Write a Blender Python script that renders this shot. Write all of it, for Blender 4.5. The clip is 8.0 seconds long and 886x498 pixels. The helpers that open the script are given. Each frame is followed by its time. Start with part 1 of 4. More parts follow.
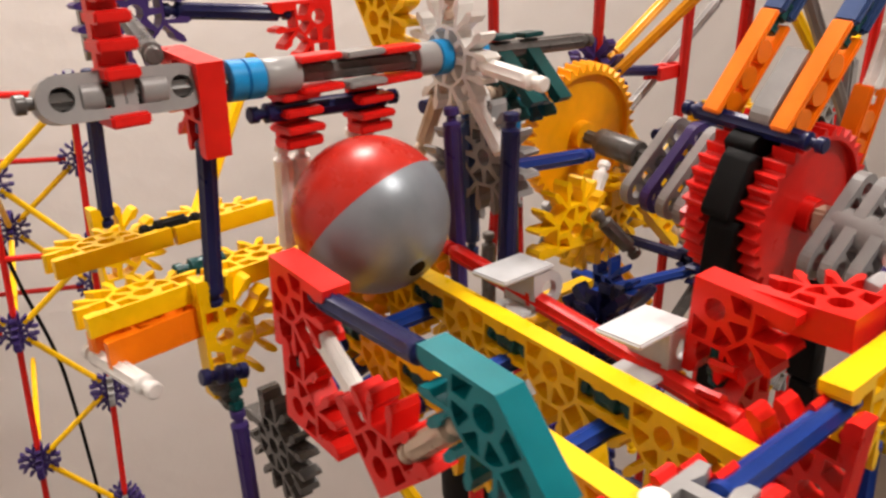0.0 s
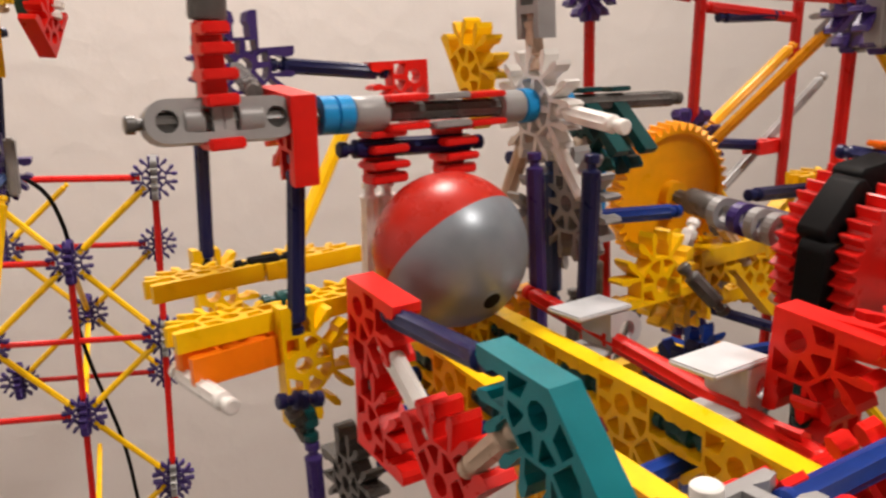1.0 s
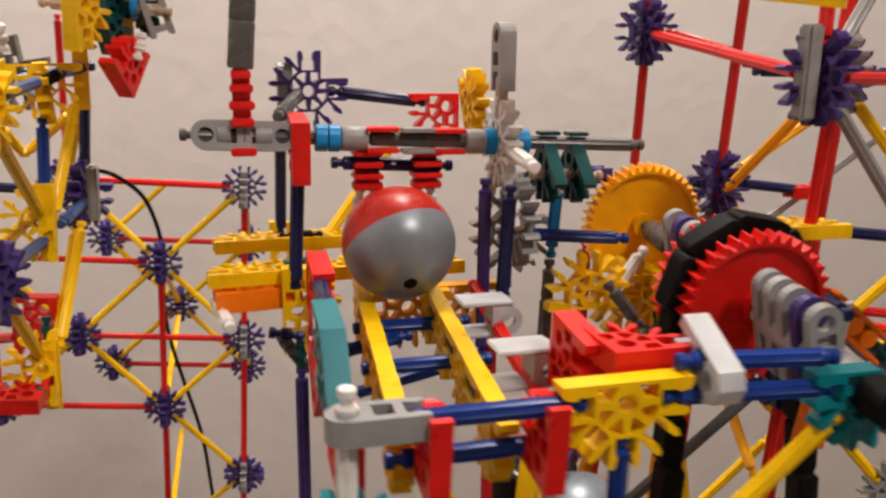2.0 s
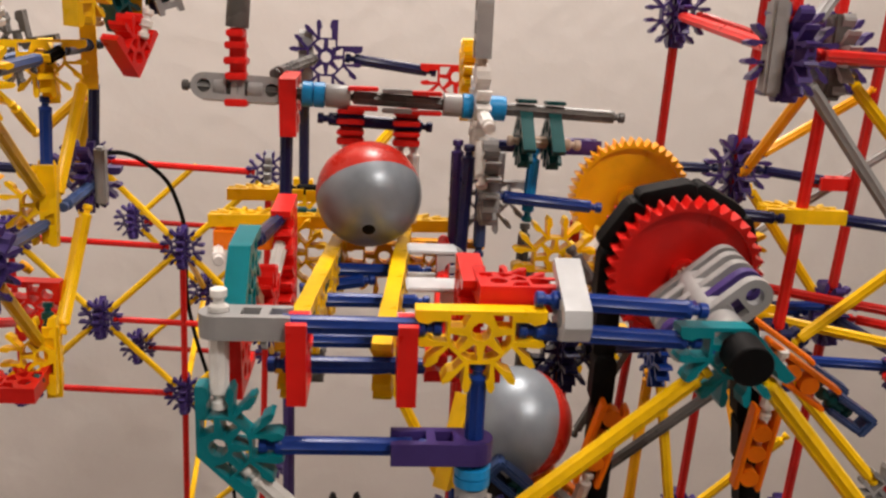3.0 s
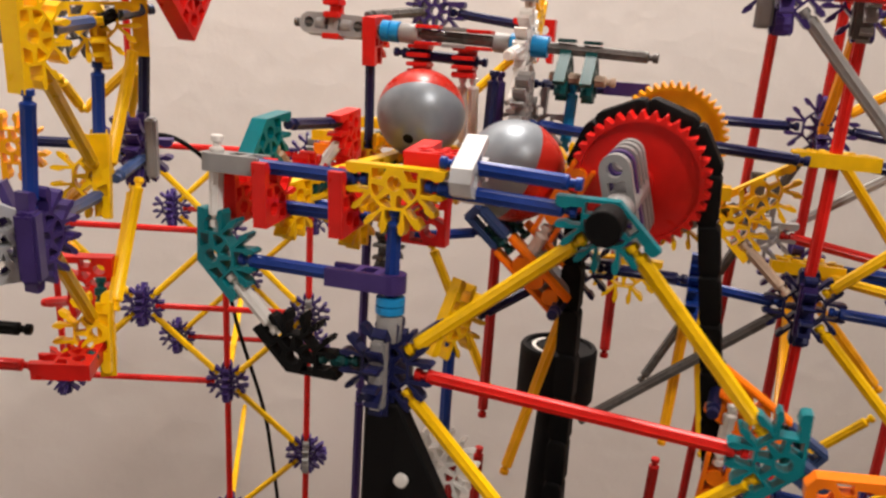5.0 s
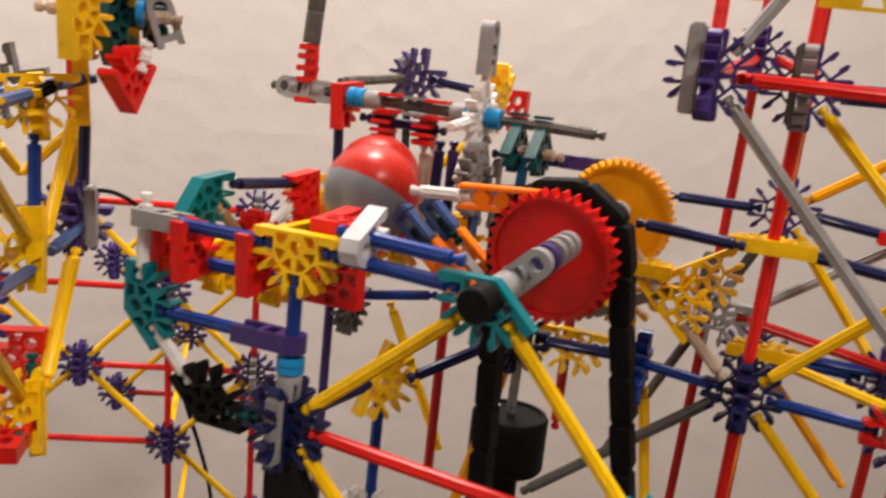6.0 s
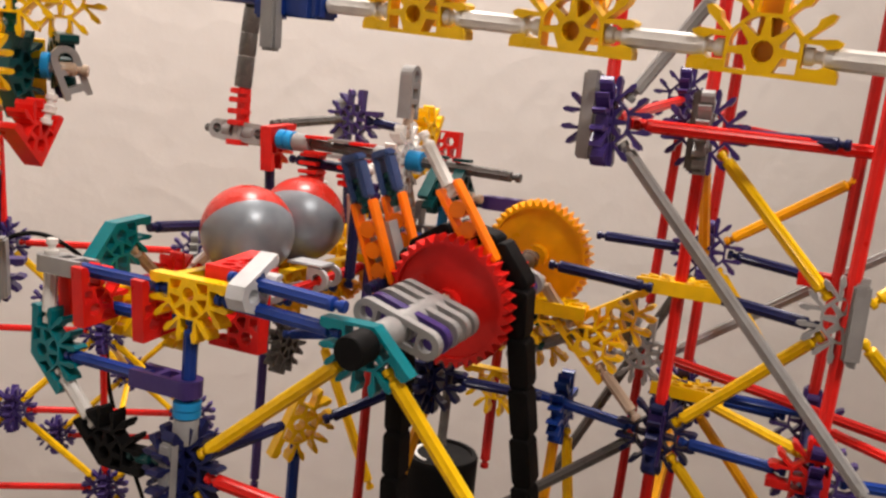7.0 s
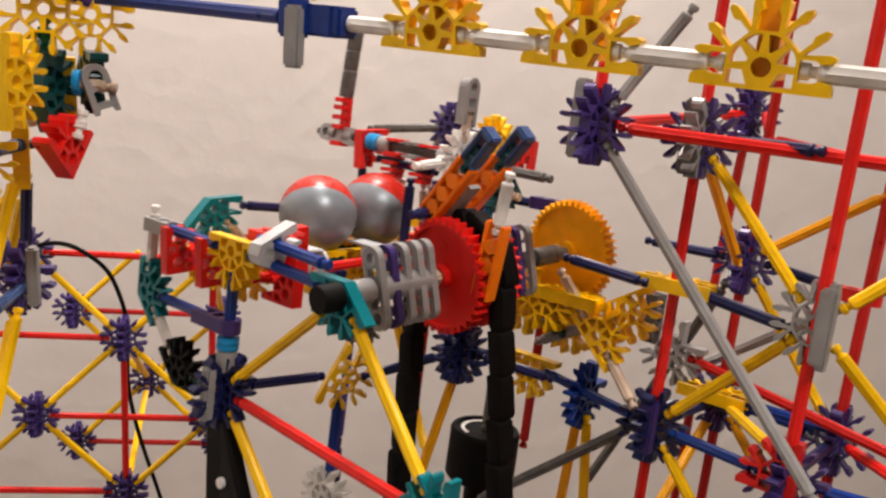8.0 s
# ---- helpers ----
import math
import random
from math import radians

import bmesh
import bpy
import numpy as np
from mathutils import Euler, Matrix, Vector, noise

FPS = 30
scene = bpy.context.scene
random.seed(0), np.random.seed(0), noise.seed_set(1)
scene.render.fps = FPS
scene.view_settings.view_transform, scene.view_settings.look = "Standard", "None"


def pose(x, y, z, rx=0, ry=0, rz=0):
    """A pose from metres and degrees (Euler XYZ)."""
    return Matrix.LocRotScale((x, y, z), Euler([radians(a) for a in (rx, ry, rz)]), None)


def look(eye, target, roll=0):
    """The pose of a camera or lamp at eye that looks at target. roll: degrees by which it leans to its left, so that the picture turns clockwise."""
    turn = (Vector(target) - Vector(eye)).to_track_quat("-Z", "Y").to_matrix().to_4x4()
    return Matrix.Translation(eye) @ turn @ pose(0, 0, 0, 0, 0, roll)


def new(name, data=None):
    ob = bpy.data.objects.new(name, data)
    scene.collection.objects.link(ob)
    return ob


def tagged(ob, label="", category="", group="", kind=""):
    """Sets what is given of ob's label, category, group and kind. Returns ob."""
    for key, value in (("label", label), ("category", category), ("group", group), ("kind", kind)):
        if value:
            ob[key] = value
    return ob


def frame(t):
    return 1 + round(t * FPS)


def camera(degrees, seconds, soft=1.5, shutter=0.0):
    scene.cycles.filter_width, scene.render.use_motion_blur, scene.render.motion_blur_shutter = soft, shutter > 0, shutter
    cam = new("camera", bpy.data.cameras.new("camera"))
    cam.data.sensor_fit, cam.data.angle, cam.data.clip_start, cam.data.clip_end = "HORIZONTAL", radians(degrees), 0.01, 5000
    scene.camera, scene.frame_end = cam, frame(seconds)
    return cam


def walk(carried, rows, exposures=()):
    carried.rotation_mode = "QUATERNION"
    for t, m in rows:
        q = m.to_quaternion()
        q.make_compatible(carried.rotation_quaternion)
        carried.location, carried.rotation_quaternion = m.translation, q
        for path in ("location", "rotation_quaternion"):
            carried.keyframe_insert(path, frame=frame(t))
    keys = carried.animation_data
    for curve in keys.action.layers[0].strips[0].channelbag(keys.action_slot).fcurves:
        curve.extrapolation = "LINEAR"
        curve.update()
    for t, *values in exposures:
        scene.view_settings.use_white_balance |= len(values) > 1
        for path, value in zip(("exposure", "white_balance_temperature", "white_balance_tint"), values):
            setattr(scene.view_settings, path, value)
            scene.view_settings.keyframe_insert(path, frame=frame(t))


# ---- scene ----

# ---------------------------------------------------------------- camera
FOV = 56.6338
cam = camera(FOV, 8.0, soft=2.4, shutter=0.5)
PATH = [
(0, (-0.1726, -0.0648, 0.1729), (0.0610, 0.2277, 0.0319), -3.15),
    (0.5, (-0.1582, -0.0813, 0.1587), (0.0689, 0.2247, 0.0369), -3.37),
    (1, (-0.1717, -0.0765, 0.1535), (0.0311, 0.2560, 0.0624), -3.11),
    (1.2, (-0.1738, -0.0822, 0.1522), (0.0236, 0.2548, 0.0658), -2.97),
    (2.3, (-0.0761, -0.2315, 0.1740), (-0.0090, 0.1522, 0.0830), 2.10),
    (2.5, (-0.0572, -0.2348, 0.1664), (-0.0025, 0.1521, 0.0806), 2.69),
    (3, (-0.0324, -0.2432, 0.1621), (-0.0012, 0.1441, 0.0670), 2.57),
    (3.5, (-0.0084, -0.2511, 0.1601), (0.0091, 0.1365, 0.0629), 1.88),
    (4, (-0.0038, -0.2720, 0.1277), (-0.0043, 0.1151, 0.0269), 2.11),
    (4.2, (0.0057, -0.2752, 0.1251), (-0.0066, 0.1132, 0.0304), 2.54),
    (5.3, (0.1381, -0.3066, 0.1324), (0.0074, 0.0603, 0.0413), 4.61),
    (5.5, (0.1478, -0.3048, 0.1356), (0.0125, 0.0613, 0.0479), 5.13),
    (6, (0.1768, -0.2858, 0.1444), (0.0315, 0.0797, 0.0714), 6.20),
    (6.5, (0.2001, -0.2737, 0.1490), (0.0630, 0.0973, 0.0894), 5.90),
    (7, (0.2209, -0.2713, 0.1571), (0.0710, 0.0946, 0.0973), 5.91),
    (7.5, (0.2758, -0.2809, 0.1623), (0.0838, 0.0649, 0.1028), 6.39),
    (8, (0.3535, -0.2610, 0.1562), (0.1027, 0.0448, 0.0968), 7.39),
]
# The machine turns and shifts on an unseen base, fitted to the camera's view: base (x, y) and turn at each time. PATH
# is in the machine's own axes.
FITTED_BASE_ROWS = [
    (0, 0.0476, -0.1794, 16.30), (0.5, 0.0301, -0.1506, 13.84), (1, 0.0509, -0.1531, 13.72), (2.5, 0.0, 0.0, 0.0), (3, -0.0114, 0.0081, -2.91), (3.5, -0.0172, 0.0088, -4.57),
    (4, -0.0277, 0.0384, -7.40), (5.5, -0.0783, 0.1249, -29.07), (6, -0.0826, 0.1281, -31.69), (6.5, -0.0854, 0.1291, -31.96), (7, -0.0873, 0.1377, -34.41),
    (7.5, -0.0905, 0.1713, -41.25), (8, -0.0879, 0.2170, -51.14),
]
# the machine's own axes lean against the plumb line, fitted to the view as well
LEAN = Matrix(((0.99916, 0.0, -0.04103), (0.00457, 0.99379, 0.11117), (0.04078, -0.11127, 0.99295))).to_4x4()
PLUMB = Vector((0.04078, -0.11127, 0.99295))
STEPS = [i / 10 for i in range(81)]


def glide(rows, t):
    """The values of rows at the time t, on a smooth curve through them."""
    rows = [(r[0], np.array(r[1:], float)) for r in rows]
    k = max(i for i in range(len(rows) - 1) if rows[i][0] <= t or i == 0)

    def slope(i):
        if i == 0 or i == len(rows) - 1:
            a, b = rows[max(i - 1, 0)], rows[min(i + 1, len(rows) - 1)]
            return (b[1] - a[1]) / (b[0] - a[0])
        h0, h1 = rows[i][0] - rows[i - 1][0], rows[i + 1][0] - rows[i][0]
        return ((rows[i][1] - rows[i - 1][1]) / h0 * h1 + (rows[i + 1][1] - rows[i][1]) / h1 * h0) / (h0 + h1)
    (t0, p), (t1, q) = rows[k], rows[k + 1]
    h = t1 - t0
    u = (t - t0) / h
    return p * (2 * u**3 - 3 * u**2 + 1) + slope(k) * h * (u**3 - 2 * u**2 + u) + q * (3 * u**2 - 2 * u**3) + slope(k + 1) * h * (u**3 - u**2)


def fitted_base(t):
    """From the machine's own axes to the room's at the time t, by the fitted rows."""
    x, y, az = glide(FITTED_BASE_ROWS, t)
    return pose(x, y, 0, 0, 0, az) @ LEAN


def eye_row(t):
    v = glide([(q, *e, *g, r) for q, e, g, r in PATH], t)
    return fitted_base(t) @ look(v[:3], v[3:6], v[6])


walk(cam, [(t, eye_row(t)) for t in STEPS], exposures=[(0, 0.28), (1, 0.10), (2.5, -0.15), (4, 0.14), (5.5, 0.08), (7, 0.04), (8, 0.0)])

# ---------------------------------------------------------------- world and lights
world = bpy.data.worlds.new("room_air")
scene.world = world
world.use_nodes = True
world.node_tree.nodes["Background"].inputs[0].default_value = (1.0, 0.93, 0.86, 1)
world.node_tree.nodes["Background"].inputs[1].default_value = 0.035


def lamp(name, where, to, size, watts, colour):
    data = bpy.data.lights.new(name, "AREA")
    data.shape, data.size, data.energy, data.color = "DISK", size, watts, colour
    ob = new(name, data)
    ob.matrix_world = look(where, to)
    return ob


lamp("ceiling_lamp", (0.45, -0.70, 1.44), (0.10, 0.7, 0.4), 0.30, 18, (1.0, 0.895, 0.82))
# unseen fill light added to brighten the wall towards its top
lamp("wall_wash_fill", (0.02, 0.74, 1.44), (0.0, 0.95, 0.3), 0.4, 26.0, (1.0, 0.905, 0.84))


# ---------------------------------------------------------------- materials
def plastic(name, rgb, rough=0.28, bump=0.05, spec=0.30, metal=0.0):
    m = bpy.data.materials.new(name)
    m.use_nodes = True
    nt = m.node_tree
    b = nt.nodes["Principled BSDF"]
    b.inputs["Metallic"].default_value = metal
    b.inputs["Specular IOR Level"].default_value = spec
    co = nt.nodes.new("ShaderNodeTexCoord")
    n1 = nt.nodes.new("ShaderNodeTexNoise")
    n1.inputs["Scale"].default_value, n1.inputs["Detail"].default_value = 90, 4
    n2 = nt.nodes.new("ShaderNodeTexNoise")
    n2.inputs["Scale"].default_value, n2.inputs["Detail"].default_value = 900, 3
    info = nt.nodes.new("ShaderNodeObjectInfo")
    nt.links.new(co.outputs["Object"], n1.inputs["Vector"])
    nt.links.new(co.outputs["Object"], n2.inputs["Vector"])
    add = nt.nodes.new("ShaderNodeMath")
    add.operation = "MULTIPLY_ADD"
    nt.links.new(info.outputs["Random"], add.inputs[0])
    add.inputs[1].default_value = 0.35
    nt.links.new(n1.outputs["Fac"], add.inputs[2])
    ramp = nt.nodes.new("ShaderNodeMapRange")
    ramp.inputs[1].default_value, ramp.inputs[2].default_value = 0.3, 1.05
    ramp.inputs[3].default_value, ramp.inputs[4].default_value = 0.80, 1.18
    nt.links.new(add.outputs[0], ramp.inputs[0])
    mul = nt.nodes.new("ShaderNodeVectorMath")
    mul.operation = "SCALE"
    mul.inputs[0].default_value = rgb
    nt.links.new(ramp.outputs[0], mul.inputs["Scale"])
    nt.links.new(mul.outputs[0], b.inputs["Base Color"])
    rr = nt.nodes.new("ShaderNodeMapRange")
    rr.inputs[3].default_value, rr.inputs[4].default_value = rough - 0.08, rough + 0.14
    nt.links.new(n1.outputs["Fac"], rr.inputs[0])
    nt.links.new(rr.outputs[0], b.inputs["Roughness"])
    bp = nt.nodes.new("ShaderNodeBump")
    bp.inputs["Strength"].default_value, bp.inputs["Distance"].default_value = bump, 0.0004
    nt.links.new(n2.outputs["Fac"], bp.inputs["Height"])
    nt.links.new(bp.outputs[0], b.inputs["Normal"])
    return m


COL = {
    "red": plastic("red_plastic", (0.76, 0.014, 0.010)),
    # deeper copy of the red, given to the rods at the back
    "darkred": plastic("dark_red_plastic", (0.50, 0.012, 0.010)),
    "yellow": plastic("yellow_plastic", (1.0, 0.60, 0.002)),
    "amber": plastic("amber_plastic", (0.95, 0.43, 0.004)),
    "orange": plastic("orange_plastic", (0.98, 0.22, 0.004)),
    "blue": plastic("blue_plastic", (0.008, 0.040, 0.25), 0.28),
    "navy": plastic("navy_plastic", (0.010, 0.014, 0.075), 0.28),
    "steel": plastic("slate_blue_plastic", (0.045, 0.085, 0.22)),
    "teal": plastic("teal_plastic", (0.000, 0.175, 0.21)),
    "green": plastic("dark_teal_plastic", (0.004, 0.065, 0.068)),
    "purple": plastic("purple_plastic", (0.055, 0.032, 0.17)),
    "gray": plastic("gray_plastic", (0.32, 0.32, 0.32)),
    "pale": plastic("pale_gray_plastic", (0.56, 0.58, 0.60)),
    "dark": plastic("dark_gray_plastic", (0.11, 0.105, 0.10), 0.25),
    "white": plastic("white_plastic", (0.86, 0.85, 0.82)),
    "tan": plastic("tan_plastic", (0.58, 0.45, 0.34)),
    "black": plastic("black_plastic", (0.004, 0.004, 0.0045), 0.6, 0.05, 0.14),
    "sky": plastic("light_blue_plastic", (0.012, 0.27, 0.62)),
    "silver": plastic("silver_paint", (0.25, 0.29, 0.33), 0.32, 0.02, 0.5, 0.25),
    "ballred": plastic("ball_red", (0.52, 0.024, 0.014), 0.25, 0.02),
}


def wall_paint(name, rgb, scale):
    m = bpy.data.materials.new(name)
    m.use_nodes = True
    nt = m.node_tree
    b = nt.nodes["Principled BSDF"]
    b.inputs["Roughness"].default_value = 0.75
    co = nt.nodes.new("ShaderNodeTexCoord")
    n1 = nt.nodes.new("ShaderNodeTexNoise")
    n1.inputs["Scale"].default_value, n1.inputs["Detail"].default_value = 2.2, 5
    n2 = nt.nodes.new("ShaderNodeTexNoise")
    n2.inputs["Scale"].default_value, n2.inputs["Detail"].default_value = scale, 6
    n3 = nt.nodes.new("ShaderNodeTexVoronoi")
    n3.inputs["Scale"].default_value = scale * 0.7
    for n in (n1, n2, n3):
        nt.links.new(co.outputs["Object"], n.inputs["Vector"])
    mix = nt.nodes.new("ShaderNodeMix")
    mix.data_type = "RGBA"
    mix.inputs["A"].default_value = (*[c * 0.93 for c in rgb], 1)
    mix.inputs["B"].default_value = (*[min(1, c * 1.05) for c in rgb], 1)
    nt.links.new(n1.outputs["Fac"], mix.inputs["Factor"])
    nt.links.new(mix.outputs["Result"], b.inputs["Base Color"])
    s = nt.nodes.new("ShaderNodeMath")
    s.operation = "ADD"
    nt.links.new(n2.outputs["Fac"], s.inputs[0])
    nt.links.new(n3.outputs["Distance"], s.inputs[1])
    bp = nt.nodes.new("ShaderNodeBump")
    bp.inputs["Strength"].default_value, bp.inputs["Distance"].default_value = 0.22, 0.004
    nt.links.new(s.outputs[0], bp.inputs["Height"])
    nt.links.new(bp.outputs[0], b.inputs["Normal"])
    return m


WALL = wall_paint("textured_wall_paint", (0.82, 0.775, 0.74), 34)
FLOOR = wall_paint("floor_covering", (0.16, 0.12, 0.09), 160)


# ---------------------------------------------------------------- geometry helpers
def box(bm, c, s, m=None):
    """A box with small chamfers on its long edges, centre c, size s, put through m."""
    r = bmesh.ops.create_cube(bm, size=1)
    mat = (m or Matrix()) @ Matrix.Translation(c) @ Matrix.Diagonal((*s, 1))
    bmesh.ops.transform(bm, matrix=mat, verts=r["verts"])
    return r["verts"]


def lathe(bm, prof, seg=16, flute=0.0):
    """A turned body along z; prof: (z, radius); flute: share by which every second vertex is drawn in on the long body."""
    rings = []
    for z, r, fl in prof:
        ring = []
        for i in range(seg):
            a = 2 * math.pi * i / seg
            q = r * (1 - (flute if (fl and i % 4 in (1, 3)) else 0))
            ring.append(bm.verts.new((q * math.cos(a), q * math.sin(a), z)))
        rings.append(ring)
    for a, b in zip(rings, rings[1:]):
        for i in range(seg):
            j = (i + 1) % seg
            bm.faces.new((a[i], a[j], b[j], b[i]))
    bm.faces.new(list(reversed(rings[0])))
    bm.faces.new(rings[-1])


MESHES = {}


def mesh_of(key, build, smooth=False):
    if key not in MESHES:
        bm = bmesh.new()
        build(bm)
        bmesh.ops.recalc_face_normals(bm, faces=bm.faces)
        me = bpy.data.meshes.new(str(key[0]))
        bm.to_mesh(me)
        bm.free()
        if smooth:
            me.polygons.foreach_set("use_smooth", [True] * len(me.polygons))
            me.set_sharp_from_angle(angle=radians(38))
        MESHES[key] = me
    return MESHES[key]


def with_mat(me, colour, key):
    k = (key, colour, "m")
    if k not in MESHES:
        c = me.copy()
        c.materials.append(COL[colour])
        MESHES[k] = c
    return MESHES[k]


def frame_of(c, n, u):
    n, u = Vector(n).normalized(), Vector(u)
    u = (u - n * u.dot(n)).normalized()
    v = n.cross(u)
    return Matrix(((u.x, v.x, n.x, c[0]), (u.y, v.y, n.y, c[1]), (u.z, v.z, n.z, c[2]), (0, 0, 0, 1)))


def S(x, y, z):
    """The machine's own axes, skewed to fit the view: depth runs slightly up and to the right."""
    return Vector((x + 0.075 * y, y, z + 0.10 * y))


DEPTH = Vector((0.075, 0.99, 0.10)).normalized()
SIDE = Vector((1, 0, 0))
UP = Vector((0, 0, 1))
FRONT = Vector((0, -1, 0))


def plate(bm, outer, holes, th):
    """A flat moulded piece: an outline with openings, th thick."""
    edges = []
    for loop in [outer] + holes:
        vs = [bm.verts.new((x, y, -th / 2)) for x, y in loop]
        edges += [bm.edges.new((vs[i], vs[(i + 1) % len(vs)])) for i in range(len(vs))]
    r = bmesh.ops.triangle_fill(bm, use_beauty=True, use_dissolve=False, edges=edges)
    faces = [f for f in r["geom"] if isinstance(f, bmesh.types.BMFace)]
    r = bmesh.ops.extrude_face_region(bm, geom=faces, use_keep_orig=True)
    bmesh.ops.translate(bm, vec=(0, 0, th), verts=[v for v in r["geom"] if isinstance(v, bmesh.types.BMVert)])


def turned(x, y, deg):
    a = radians(deg)
    return (x * math.cos(a) - y * math.sin(a), x * math.sin(a) + y * math.cos(a))


def circle(r, n, cx=0.0):
    return [(cx + r * math.cos(2 * math.pi * i / n), r * math.sin(2 * math.pi * i / n)) for i in range(n)]


def build_connector(bm, n, th):
    """A flat snap connector: hub ring, n pairs of gripping fingers 45 degrees apart, and a rim along its outer sides."""
    slot = [(0.0198, 0.0030), (0.0166, 0.0023), (0.0148, 0.0033), (0.0106, 0.0033)]
    out = []
    for k in range(n):
        a = 45 * k
        low = [(x, -y) for x, y in slot]
        tip_a, tip_b = [(0.0186, -0.0052), (0.0205, -0.0043)], [(0.0205, 0.0043), (0.0186, 0.0052)]
        if n < 8 and k == 0:
            tip_a = [(0.0206, -0.0068), (0.0206, -0.0043)]
        if n < 8 and k == n - 1:
            tip_b = [(0.0206, 0.0043), (0.0206, 0.0068)]
        out += [turned(x, y, a) for x, y in tip_a + low + slot[::-1] + tip_b]
        if n == 8 or k < n - 1:
            out.append(turned(0.0122, 0, a + 22.5))
    a1 = 45 * (n - 1)
    if n in (3, 4):
        half = (180 - a1) / 2
        out.append(turned(0.0068 / math.cos(radians(half)), 0, a1 / 2 + 180))
    elif n < 3:
        out += [turned(-0.003, 0.0068, a1), turned(-0.0066, 0.003, a1), turned(-0.0066, -0.003, 0), turned(-0.003, -0.0068, 0)]
    elif n == 7:
        out.append(turned(0.0090, 0, a1 / 2 + 180))
    holes = [circle(0.0031, 10)]
    for k in range(n if n == 8 else n - 1):
        holes.append([turned(x, y, 45 * k + 22.5) for x, y in ((0.0047, -0.0004), (0.0090, -0.0029), (0.0098, -0.0012), (0.0098, 0.0012), (0.0090, 0.0029), (0.0047, 0.0004))])
    if n < 8:
        for sg, a in ((-1, 0), (1, 45 * (n - 1))):
            holes.append([turned(x, sg * y, a) for x, y in ((0.0054, 0.0012), (0.0096, 0.0012), (0.0096, 0.0054), (0.0034, 0.0056))])
    plate(bm, out, holes, th)


def build_rod(bm, L):
    k = 0.0026
    lathe(bm, [(0, 0.0021, 0), (0.0004, 0.0026, 0), (k, 0.0026, 0), (k + 0.0005, 0.0017, 0), (k + 0.0022, 0.0017, 0), (k + 0.0030, 0.0031, 0),
               (k + 0.0046, 0.0031, 0), (k + 0.0052, 0.0031, 1), (L - k - 0.0052, 0.0031, 1), (L - k - 0.0046, 0.0031, 0), (L - k - 0.0030, 0.0031, 0),
               (L - k - 0.0022, 0.0017, 0), (L - k - 0.0005, 0.0017, 0), (L - k, 0.0026, 0), (L - 0.0004, 0.0026, 0), (L, 0.0021, 0)], 16, 0.22)


def build_tube(bm, L, r):
    lathe(bm, [(0, r * 0.94, 0), (L * 0.04, r, 0), (L * 0.96, r, 0), (L, r * 0.94, 0)], 20)


